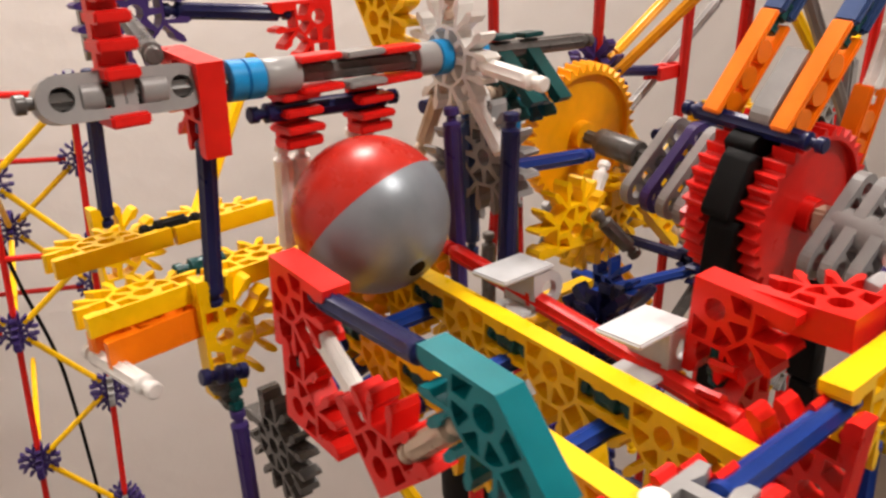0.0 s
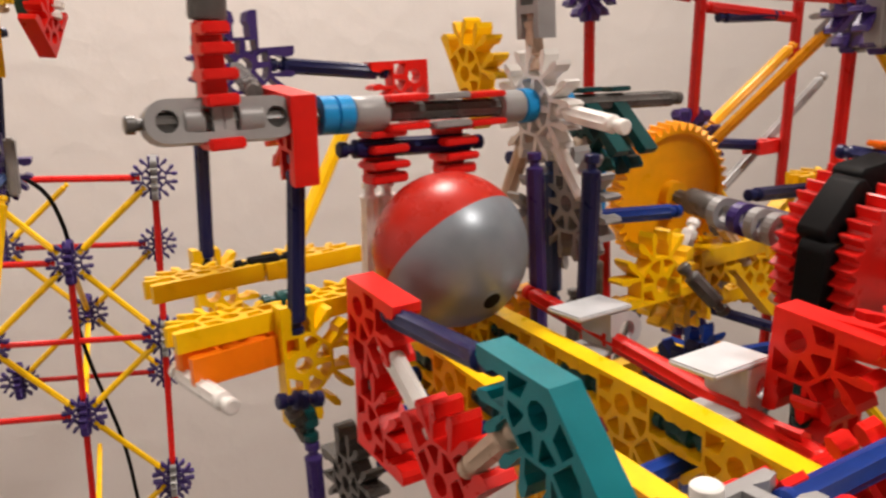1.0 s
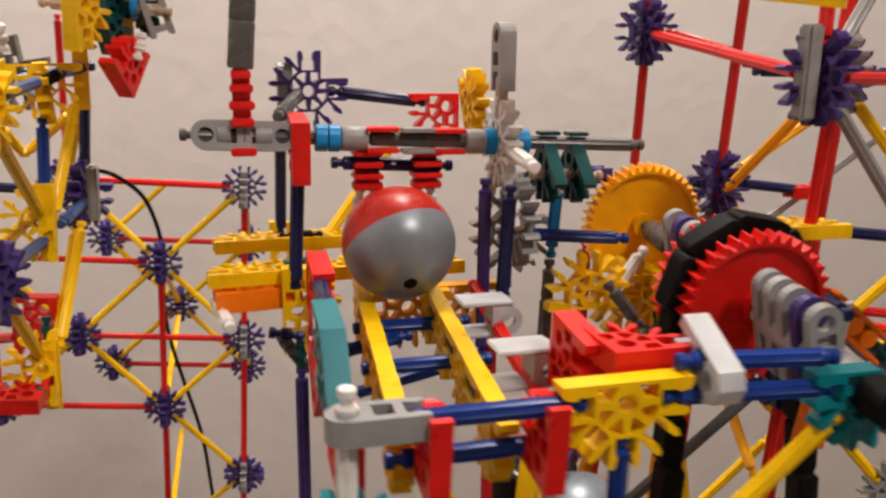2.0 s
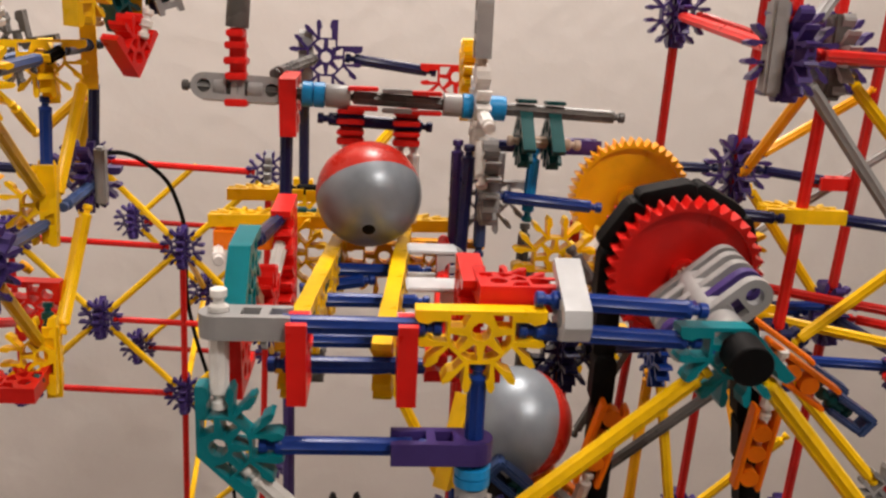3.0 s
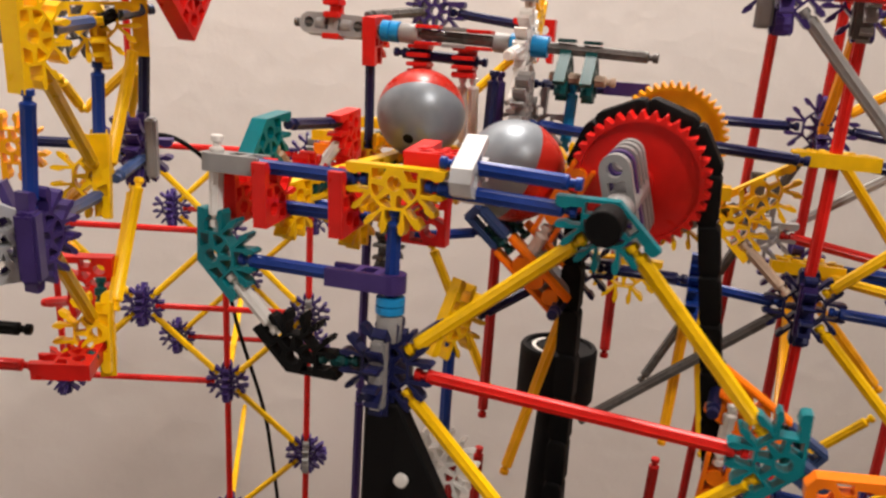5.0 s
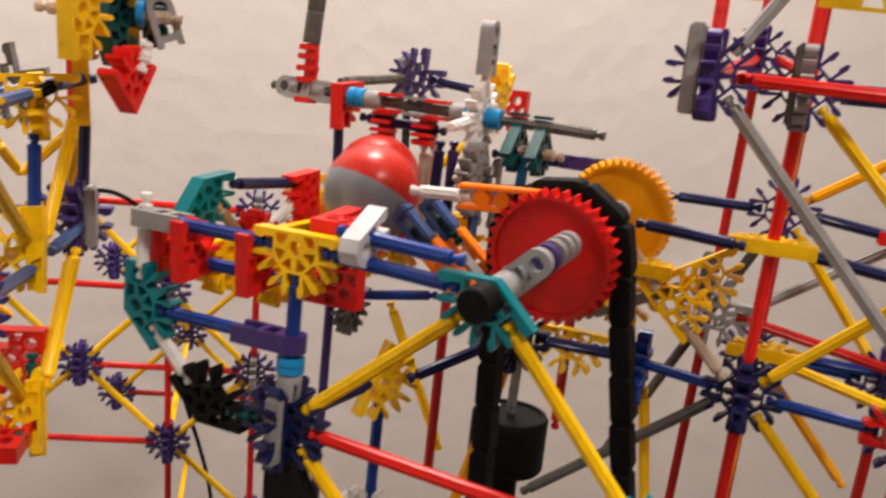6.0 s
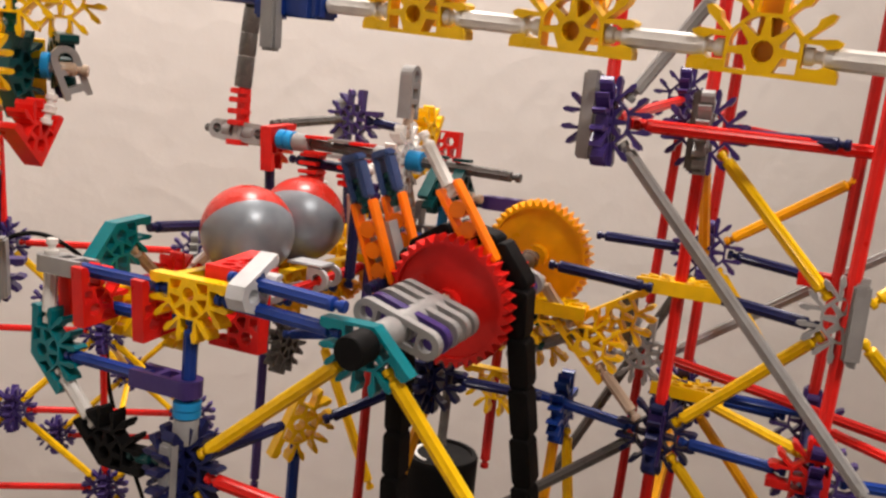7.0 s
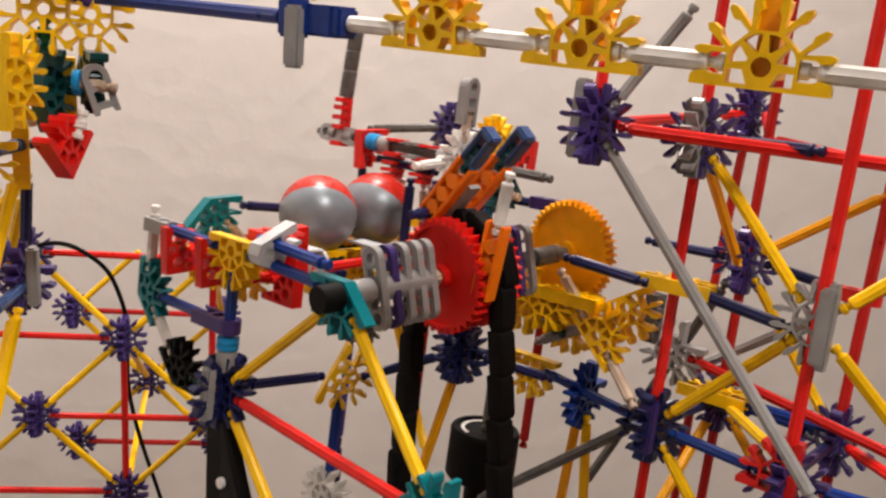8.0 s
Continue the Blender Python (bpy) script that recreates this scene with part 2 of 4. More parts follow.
class Thing:
    """One thing: an empty at its base with its rods, connectors and other pieces as parts."""

    def __init__(self, name, label, category, base=(0, 0, 0), group=""):
        self.root = tagged(new(name), label, category, group)
        self.root.matrix_world = Matrix.Translation(base)
        self.inv = Matrix.Translation(base).inverted()

    def put(self, name, me, m, label=""):
        ob = new(name, me)
        ob.parent = self.root
        ob.matrix_basis = self.inv @ m
        if label:
            tagged(ob, label)
        return ob

    def rod(self, a, b, colour, name="rod"):
        a, b = Vector(a), Vector(b)
        L = round((b - a).length, 4)
        key = ("rod", L)
        me = with_mat(mesh_of(key, lambda bm: build_rod(bm, L), True), colour, key)
        d = (b - a).normalized()
        u = UP if abs(d.z) < 0.9 else SIDE
        return self.put(name, me, frame_of(a, d, u))

    def conn(self, n, c, normal, u, colour, start=0, th=0.0072, name="connector"):
        key = ("connector", n, th)
        me = with_mat(mesh_of(key, lambda bm: build_connector(bm, n, th)), colour, key)
        return self.put(name, me, frame_of(c, normal, u) @ Matrix.Rotation(radians(start), 4, "Z"))

    def node(self, c, colour, tilt=0.0, second=None):
        """A corner piece: two connectors slid into each other at right angles."""
        self.conn(8, c, FRONT, Vector((math.cos(tilt), 0, math.sin(tilt))), colour, th=0.0060)
        self.conn(7, c, SIDE, UP, second or colour, 45, th=0.0060)

    def tube(self, a, b, r, colour, name="sleeve"):
        a, b = Vector(a), Vector(b)
        L = round((b - a).length, 4)
        key = ("sleeve", L, r)
        me = with_mat(mesh_of(key, lambda bm: build_tube(bm, L, r), True), colour, key)
        d = (b - a).normalized()
        return self.put(name, me, frame_of(a, d, UP if abs(d.z) < 0.9 else SIDE))

    def block(self, c, size, colour, m=None, name="clip", bev=0.0012):
        key = ("clip", *[round(s, 4) for s in size], bev)

        def build(bm):
            box(bm, (0, 0, 0), size)
            bmesh.ops.bevel(bm, geom=list(bm.edges), offset=bev, segments=2, affect="EDGES")
        me = with_mat(mesh_of(key, build, True), colour, key)
        return self.put(name, me, Matrix.Translation(c) @ (m or Matrix()))

    def cam(self, c, along, across, colour):
        """A two-ended cam: round eyes on both ends, the shaft through its middle."""
        h = 0.0145

        def build(bm):
            right = [(h + 0.0062 * math.cos(radians(a)), 0.0062 * math.sin(radians(a))) for a in range(-90, 91, 18)]
            outline = right + [(-x, -y) for x, y in right]
            holes = [circle(0.0032, 14, h), circle(0.0032, 14, -h)]
            for sg in (-1, 1):
                holes.append([(sg * x, y) for x, y in ((0.0048, -0.0036), (0.0098, -0.0036), (0.0098, 0.0036), (0.0048, 0.0036))])
            plate(bm, outline, holes, 0.0040)
        me = with_mat(mesh_of(("cam",), build), colour, ("cam",))
        return self.put("cam", me, frame_of(c, across, along))

    def clip(self, c, along, across, colour, L=0.024, name="clip", th=0.0076):
        """An end clip: a round eye on one end and two jaws on the other."""
        key = ("end_clip", L, th)

        def build(bm):
            jaw = [(L, -0.0062), (L, -0.0038), (L - 0.003, -0.0029), (0.0155, -0.0036), (0.0155, 0.0036), (L - 0.003, 0.0029), (L, 0.0038), (L, 0.0062)]
            if L < 0.0175:
                jaw = [(L, -0.0062), (L, 0.0062)]
            back = [(0.0062 * math.cos(radians(a)), 0.0062 * math.sin(radians(a))) for a in range(90, 271, 20)]
            holes = [circle(0.0032, 14)]
            if L >= 0.0175:
                holes.append([(0.0068, -0.0034), (0.0126, -0.0034), (0.0126, 0.0034), (0.0068, 0.0034)])
            plate(bm, jaw + back, holes, th)
        me = with_mat(mesh_of(key, build), colour, key)
        return self.put(name, me, frame_of(c, across, along))


def build_gear(bm, R, teeth, th):
    n = teeth * 4
    out = []
    for i in range(n):
        k = i % 4
        r = R if k in (1, 2) else R - 0.0030
        a = 2 * math.pi * (i + (0.25 if k == 1 else -0.25 if k == 2 else 0)) / n
        out.append((r * math.cos(a), r * math.sin(a)))
    ri = R - 0.0045

    def ring(pts, z):
        return [bm.verts.new((x, y, z)) for x, y in pts]
    inn = [(ri * math.cos(2 * math.pi * i / n), ri * math.sin(2 * math.pi * i / n)) for i in range(n)]
    hub = [(0.0062 * math.cos(2 * math.pi * i / n), 0.0062 * math.sin(2 * math.pi * i / n)) for i in range(n)]
    loops = [ring(hub, th * 0.75), ring(hub, th * 0.22), ring(inn, th * 0.22), ring(inn, th / 2), ring(out, th / 2), ring(out, -th / 2), ring(inn, -th / 2),
             ring(inn, -th * 0.22), ring(hub, -th * 0.22), ring(hub, -th * 0.75)]
    for a, b in zip(loops, loops[1:]):
        for i in range(n):
            j = (i + 1) % n
            bm.faces.new((a[i], a[j], b[j], b[i]))
    bm.faces.new(loops[0])
    bm.faces.new(list(reversed(loops[-1])))


# ---------------------------------------------------------------- room
def slab(name, c, s, mat, label, cat):
    bm = bmesh.new()
    box(bm, (0, 0, 0), s)
    me = bpy.data.meshes.new(name)
    bm.to_mesh(me)
    bm.free()
    me.materials.append(mat)
    ob = new(name, me)
    ob.location = c
    return tagged(ob, label, cat, kind="structure")


FLOOR_Z = -1.20
CEIL_Z = 1.50


def footing(p):
    """The spot on the floor straight under the point p, in the machine's own axes."""
    p = Vector(p)
    return p - PLUMB * ((LEAN @ p).z - FLOOR_Z - 0.001)


HC, MC = CEIL_Z - FLOOR_Z, (CEIL_Z + FLOOR_Z) / 2


def bent_wall():
    """The wall behind the machine; a made-up wide curve smooths shading at its corner."""
    path = [(2.5, 1.06)] + [(-0.35 + 0.7 * math.cos(radians(a)), 0.36 + 0.7 * math.sin(radians(a))) for a in range(90, 181, 6)] + [(-1.05, -2.5)]
    bm = bmesh.new()
    cols = []
    for i, (x, y) in enumerate(path):
        p, q = path[max(i - 1, 0)], path[min(i + 1, len(path) - 1)]
        d = Vector((q[0] - p[0], q[1] - p[1])).normalized()
        out = Vector((d.y, -d.x)) * -0.1
        if out.dot(Vector((x + 0.1, y - 0.1))) < 0:
            out = -out
        cols.append([bm.verts.new((x + o * out.x, y + o * out.y, z)) for o in (0, 1) for z in (FLOOR_Z, CEIL_Z)])
    for a, b in zip(cols, cols[1:]):
        for i, j in ((0, 1), (1, 3), (3, 2), (2, 0)):
            bm.faces.new((a[i], a[j], b[j], b[i]))
    bm.faces.new((cols[0][0], cols[0][1], cols[0][3], cols[0][2]))
    bm.faces.new((cols[-1][0], cols[-1][2], cols[-1][3], cols[-1][1]))
    bmesh.ops.recalc_face_normals(bm, faces=bm.faces)
    me = bpy.data.meshes.new("wall_north")
    bm.to_mesh(me)
    bm.free()
    me.polygons.foreach_set("use_smooth", [True] * len(me.polygons))
    me.set_sharp_from_angle(angle=radians(30))
    me.materials.append(WALL)
    tagged(new("wall_north", me), "cream wall with an uneven hand-textured paint", "wall", kind="structure")


bent_wall()
# unseen walls, floor and ceiling added to close the room and bounce light
slab("wall_south", (0.7, -2.55, MC), (3.8, 0.1, HC), WALL, "unseen plain cream wall added to bounce light", "wall")
slab("wall_east", (2.55, -0.72, MC), (0.1, 3.56, HC), WALL, "unseen plain cream wall added to bounce light", "wall")
slab("floor", (0.73, -0.72, FLOOR_Z - 0.05), (3.76, 3.76, 0.1), FLOOR, "unseen brown fine-grained floor covering", "floor")
slab("ceiling", (0.73, -0.72, CEIL_Z + 0.05), (3.76, 3.76, 0.1), WALL, "unseen plain cream ceiling added to bounce light", "ceiling")


# ---------------------------------------------------------------- front frame
def front_frame():
    t = Thing("front_frame", "front frame of snapped plastic rods with a yellow fan connector", "frame", (0, 0, FLOOR_Z))
    t.node((0, 0, 0), "navy")
    t.block((0, -0.010, 0), (0.0065, 0.0065, 0.030), "gray", name="spacer")
    t.tube((0, 0, 0.0115), (0, 0, 0.0228), 0.0054, "gray")
    t.tube((0, 0, 0.0234), (0, 0, 0.0266), 0.0060, "sky", "ring")
    t.tube((0, 0, 0.0270), (0, 0, 0.0302), 0.0060, "sky", "ring")
    t.rod((0, 0, 0.0120), (0, 0, 0.0664), "blue", "post")
    t.clip((0, 0, 0.0362), (-1, 0, 0), UP, "purple", 0.027)
    t.rod((-0.069, 0, 0.0365), (-0.0148, 0, 0.0362), "blue")
    t.conn(4, (-0.081, 0, 0.0370), FRONT, SIDE, "teal", -45)
    t.rod((-0.081, 0, 0.0490), (-0.0805, 0, 0.0885), "white")
    t.clip((-0.0805, 0, 0.0775), SIDE, UP, "gray", 0.022)
    t.rod((-0.067, 0, 0.0775), (-0.012, 0, 0.0770), "blue")
    t.conn(5, (0, 0, 0.0770), FRONT, SIDE, "yellow", 180)
    for x in (-0.0575, -0.0237):
        t.conn(3, (x + 0.001, 0.0, 0.0600), SIDE, DEPTH, "red", 0, 0.0062)
    t.rod((-0.0735, 0, 0.0290), (-0.0505, 0, 0.0065), "white")
    t.conn(4, (-0.0415, 0, -0.0025), FRONT, SIDE, "black", 0)
    t.rod((-0.0300, 0, -0.0015), (-0.0120, 0, 0), "green")
    t.conn(2, (0.0285, -0.0040, 0.0820), SIDE, DEPTH, "pale", -22.5, 0.0085)
    t.rod((0.0120, 0, 0.0768), (0.0715, 0, 0.0740), "blue")
    t.rod((0.0170, 0.001, 0.0868), (0.0725, 0, 0.0842), "blue")
    t.conn(3, S(0.0060, 0.0130, 0.0835), UP, SIDE, "red", 0, 0.0085)
    t.conn(3, S(-0.0030, 0.0385, 0.0790), SIDE, DEPTH, "red", 180, 0.0085)
    t.rod(S(-0.003, 0.0385, 0.0670), S(-0.003, 0.0385, 0.0560), "green")
    t.conn(3, S(0.0030, 0.0345, 0.0490), FRONT, SIDE, "red", 90)
    t.conn(4, (0.0840, 0, 0.0730), FRONT, SIDE, "teal", 180)
    t.rod((0.0088, 0, 0.0080), (0.0755, 0, 0.0648), "yellow")
    t.rod((0.0920, 0, 0.0640), (0.1480, 0, 0.0005), "yellow")
    t.rod((0.0125, 0, -0.0010), (0.1440, 0, -0.0085), "red")
    t.conn(4, (0.1560, 0, -0.0090), FRONT, SIDE, "teal", 90)
    t.rod((0.0085, 0, -0.0085), (0.0695, 0, -0.0695), "yellow")
    t.conn(4, (0.0780, 0, -0.0780), FRONT, SIDE, "teal", 45)
    t.rod((0.1480, 0, -0.0170), (0.0865, 0, -0.0700), "yellow")
    t.conn(2, (0.1720, 0.004, -0.0200), FRONT, (1, 0, -0.8), "orange")
    # black perforated leg
    bm = bmesh.new()
    pts = [(-0.0075, -0.0145), (0.0075, -0.0145), (0.0480, -0.0900), (0.0480, FLOOR_Z + 0.001), (-0.0075, FLOOR_Z + 0.001)]
    f = [[bm.verts.new((x, y, z) if z > -1 else footing((x, y, -0.0900))) for x, z in pts] for y in (-0.0045, 0.0045)]
    bm.faces.new(f[0])
    bm.faces.new(list(reversed(f[1])))
    for i in range(5):
        j = (i + 1) % 5
        bm.faces.new((f[0][j], f[0][i], f[1][i], f[1][j]))
    me = bpy.data.meshes.new("leg")
    bmesh.ops.recalc_face_normals(bm, faces=bm.faces)
    bmesh.ops.bevel(bm, geom=list(bm.edges), offset=0.001, segments=1, affect="EDGES")
    bm.to_mesh(me)
    bm.free()
    me.materials.append(COL["black"])
    t.put("leg", me, Matrix(), "black perforated plate leg")
    # white discs stand in for the light seen through the leg's holes
    for x, z in ((0.0105, -0.0480), (0.0165, -0.0660), (0.0120, -0.0860)):
        t.tube((x, -0.0052, z), (x, -0.0030, z), 0.0030, "white", "hole_liner")
    # members that run back
    t.rod(S(0, 0.012, 0), S(-0.001, 0.068, -0.008), "navy")
    t.conn(5, S(-0.002, 0.0823, -0.0118), (1, -0.7, 0), DEPTH, "yellow", -120)
    t.rod(S(-0.002, 0.0823, -0.0240), S(-0.002, 0.0823, -0.0784), "blue")
    t.rod(S(0.010, 0.0880, -0.0100), S(0.0420, 0.1210, 0.0060), "navy")
    t.node(S(0.0486, 0.1274, 0.0097), "navy")
    t.rod(S(0.0600, 0.1300, 0.0090), S(0.1050, 0.1450, 0.0040), "navy")
    t.rod(S(0.0486, 0.1274, -0.002), S(0.020, 0.1280, -0.120), "amber")
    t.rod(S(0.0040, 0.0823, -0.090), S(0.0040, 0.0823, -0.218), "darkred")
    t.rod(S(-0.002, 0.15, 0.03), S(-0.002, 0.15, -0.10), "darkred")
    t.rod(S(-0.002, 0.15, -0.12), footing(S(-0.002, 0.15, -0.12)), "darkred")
    t.conn(8, S(-0.002, 0.082, -0.092), FRONT, SIDE, "white", 20)
    return t


# ---------------------------------------------------------------- ball track
def ball_track():
    t = Thing("ball_track", "yellow two-rail ball track of fan connectors", "track", (0, 0.08, FLOOR_Z))
    for x in (-0.0630, -0.0315):
        for y in (0.032, 0.071, 0.110, 0.149):
            t.conn(5, S(x, y, 0.0600 - 0.07 * y), (0.99, -0.075, 0), (0.075, 0.99, 0.03), "yellow", 180, 0.0066 if y in (0.032, 0.110) else 0.0063)
        for y in (0.0515, 0.0905, 0.1295):
            t.rod(S(x, y - 0.0090, 0.0606 - 0.07 * y), S(x, y + 0.0090, 0.0594 - 0.07 * y), "green")
    for y, z in ((0.014, 0.0570), (0.052, 0.0480), (0.090, 0.0480), (0.131, 0.0460)):
        t.rod(S(-0.0690, y, z), S(-0.0170, y, z), "blue")
    t.conn(5, S(-0.0415, 0.160, 0.0430), FRONT, SIDE, "amber", 180)
    t.conn(5, S(-0.0115, 0.166, 0.0430), FRONT, SIDE, "amber", 180)
    # stops beside the track
    for y, x, z in ((0.0552, -0.0146, 0.0650), (0.1058, -0.0166, 0.0615)):
        t.block(S(x - 0.0005, y, z + 0.0042), (0.0215, 0.0150, 0.0016), "pale", name="stop_plate", bev=0.0005)
        t.block(S(x - 0.0015, y, z - 0.0090), (0.0190, 0.0140, 0.0016), "pale", name="stop_plate", bev=0.0005)
        t.block(S(x + 0.0030, y, z - 0.0025), (0.0016, 0.0125, 0.0120), "pale", name="stop_web", bev=0.0004)
        for dy in (-0.0060, 0.0060):
            t.clip(S(x + 0.0085, y + dy, z - 0.0025), (-1, 0, 0), FRONT, "pale", 0.0065, th=0.0022)
    t.rod(S(-0.012, 0.020, 0.0560), S(-0.012, 0.148, 0.0560), "red")
    return t


# ---------------------------------------------------------------- side arm of the track
def side_arm():
    t = Thing("side_arm", "side guard arm with teal and red connectors", "arm", (-0.08, 0.08, 0))
    x = -0.0835
    t.conn(3, S(x, 0.1237, 0.0747), SIDE, DEPTH, "red", 180, 0.0085)
    t.rod(S(x, 0.1120, 0.0760), S(x + 0.001, 0.0580, 0.0835), "navy")
    t.conn(4, S(x + 0.001, 0.0372, 0.0832), SIDE, DEPTH, "teal", -135, 0.0078)
    t.rod(S(x, 0.1150, 0.0662), S(x, 0.0870, 0.0530), "white")
    t.conn(3, S(x, 0.0780, 0.0460), SIDE, DEPTH, "red", 45, 0.0085)
    t.rod(S(x - 0.001, 0.0700, 0.0535), S(x, 0.0480, 0.0750), "tan")
    t.conn(3, S(x, 0.1237, 0.0370), SIDE, DEPTH, "red", 90, 0.0085)
    t.rod(S(x, 0.1237, 0.0625), S(x, 0.1237, 0.0490), "green")
    t.rod(S(x + 0.006, 0.1237, 0.0390), S(x + 0.040, 0.1300, 0.0420), "blue")
    t.conn(3, S(x + 0.004, 0.0130, 0.0550), SIDE, DEPTH, "red", 0)
    return t


# ---------------------------------------------------------------- left wing behind the track
def left_wing():
    t = Thing("left_wing", "yellow bracket of fan connectors with an orange joint", "bracket", (-0.09, 0.16, FLOOR_Z))
    t.conn(5, S(-0.0920, 0.1700, 0.0400), FRONT, UP, "yellow", 180)
    t.conn(5, S(-0.0995, 0.2690, 0.0320), FRONT, UP, "yellow", 180)
    for x, y, z in ((-0.1120, 0.1775, 0.0545), (-0.0700, 0.1815, 0.0535), (-0.1120, 0.2150, 0.0575), (-0.0700, 0.2190, 0.0565), (-0.0290, 0.1900, 0.0500)):
        t.conn(5, S(x, y, z), UP - FRONT * 0.04, (0.995, 0.10, 0), "yellow", 0, 0.0064)
    t.rod(S(-0.098, 0.190, 0.0550), S(-0.080, 0.190, 0.0550), "green")
    t.rod(S(-0.100, 0.216, 0.0600), S(-0.078, 0.216, 0.0600), "black")
    t.conn(1, S(-0.1110, 0.1750, 0.0455), UP, SIDE, "orange", 8, 0.0100)
    t.conn(1, S(-0.1090, 0.1752, 0.0455), UP, SIDE, "orange", 188, 0.0096)
    t.rod((-0.1095, 0.1480, 0.0570), (-0.1165, 0.1840, 0.0595), "white")
    t.rod(S(-0.0915, 0.1690, 0.0290), S(-0.0910, 0.1690, 0.0120), "green")
    t.rod(S(-0.0910, 0.1690, 0.0115), S(-0.0910, 0.1690, -0.1120), "purple")
    t.conn(7, S(-0.0760, 0.1700, -0.0090), SIDE, UP, "dark")
    t.rod(S(-0.1000, 0.1600, 0.0320), S(-0.0880, 0.1800, 0.0050), "dark")
    t.rod(S(-0.1050, 0.1560, 0.0360), S(-0.0900, 0.1560, 0.0330), "navy")
    t.rod(S(-0.0700, 0.1600, 0.0000), S(-0.0150, 0.1650, 0.0090), "blue")
    t.rod(S(-0.0910, 0.1690, -0.1125), footing(S(-0.0910, 0.1690, -0.1125)), "purple")
    t.rod(S(-0.0800, 0.2250, 0.0500), S(-0.0300, 0.2600, 0.1050), "yellow")
    t.rod(S(-0.0500, 0.1720, -0.004), S(-0.0060, 0.1720, -0.092), "yellow")
    return t


# ---------------------------------------------------------------- trip axle above the track
def trip_axle():
    t = Thing("trip_axle", "dark grey axle with red clamps, blue rings and a white star", "axle", (0, 0.16, 0.05))
    A, B = S(-0.1385, 0.1590, 0.1240), S(0.0745, 0.1580, 0.1165)
    d = (B - A).normalized()
    L0 = (B - A).length

    def at(x):
        return A + d * ((x + 0.1340) / 0.2105 * L0)
    t.rod(A, at(-0.0600), "dark")
    t.rod(at(-0.0600), B, "dark")
    for x, e in ((-0.1235, 0.0185), (-0.0925, 0.0185)):
        q = d if x < -0.11 else -d
        t.clip(at(x), q, Vector((0, -0.98, 0.18)), "gray", e)
    t.tube(at(-0.1190), at(-0.1135), 0.0050, "gray")
    t.tube(at(-0.1035), at(-0.0965), 0.0050, "gray")
    for dz, sx in ((-0.0062, 0.0105), (0.0060, 0.0095), (0.0130, 0.0105), (0.0200, 0.0095), (0.0255, 0.0080)):
        t.block(at(-0.1085) + UP * dz + FRONT * 0.002, (sx, 0.0110, 0.0034), "red", name="clamp_jaw", bev=0.0006)
    t.block(at(-0.1085) + UP * 0.0110 - FRONT * 0.002, (0.0075, 0.0050, 0.0340), "red", name="clamp_web", bev=0.0006)
    t.tube(at(-0.1085) + UP * 0.028, at(-0.1070) + UP * 0.047, 0.0054, "dark")
    t.tube(at(-0.1070) + UP * 0.0472, at(-0.1060) + UP * 0.0610, 0.0054, "dark")
    t.tube(at(-0.1060) + UP * 0.0612, at(-0.1045) + UP * 0.0760, 0.0054, "dark")
    t.tube(at(-0.1045) + UP * 0.0760, at(-0.1045) + UP * 0.0830, 0.0050, "black")
    t.conn(3, at(-0.0850) + Vector((0, 0.001, 0.0005)), SIDE, DEPTH, "red", -90, 0.0080)
    t.rod(S(-0.0900, 0.1600, 0.1110), S(-0.0927, 0.1692, 0.0500), "navy", "post")
    t.tube(at(-0.0785), at(-0.0735), 0.0060, "sky", "ring")
    t.tube(at(-0.0730), at(-0.0680), 0.0060, "sky", "ring")
    t.tube(at(-0.0675), at(-0.0560), 0.0056, "gray")
    for s, o in ((0.0046, FRONT), (-0.0046, FRONT)):
        for x0, c in ((-0.0500, "red"), (-0.0340, "gray"), (-0.0200, "red")):
            t.block(at(x0) + UP * s + FRONT * 0.002, (0.0145, 0.0100, 0.0020), c, name="clamp_jaw", bev=0.0005)
    t.tube(at(-0.0120), at(-0.0030), 0.0056, "gray")
    t.tube(at(-0.0028), at(0.0022), 0.0060, "sky", "ring")
    t.tube(at(0.0090), at(0.0180), 0.0060, "sky", "ring")
    star = at(0.0055)
    t.conn(8, star, SIDE, UP, "white", 10, 0.0066)
    for a in (-8, -52):
        u = Vector((0, -math.cos(radians(a)), math.sin(radians(a))))
        t.rod(star + u * 0.012, star + u * 0.0445, "white")
    t.rod(star + UP * 0.012, star + UP * 0.034 + DEPTH * 0.003, "tan")
    t.clip(star + UP * 0.047, -UP, SIDE, "gray", 0.024)
    u = Vector((0, 0.5, -0.86))
    t.rod(star + u * 0.012, star + u * 0.044, "tan")
    # hanging teal clamps
    for x in (0.0280, 0.0420):
        t.conn(3, at(x) - UP * 0.0070, SIDE, -UP, "green", -45, 0.0062)
        t.block(at(x) + UP * 0.0046, (0.0100, 0.0080, 0.0018), "green", name="clamp_jaw", bev=0.0005)
    t.rod(at(0.0200) - UP * 0.0150, at(0.0560) - UP * 0.0150, "tan")
    t.rod(at(0.0340) - UP * 0.0180, at(0.0320) - UP * 0.0550, "sky")
    t.rod(at(0.0315) - UP * 0.0560, at(0.0300) - UP * 0.1200, "dark")
    # lower rod with red clamps
    a, b = S(-0.0755, 0.1610, 0.1105), S(-0.0200, 0.1630, 0.1075)
    t.rod(a, b, "navy")
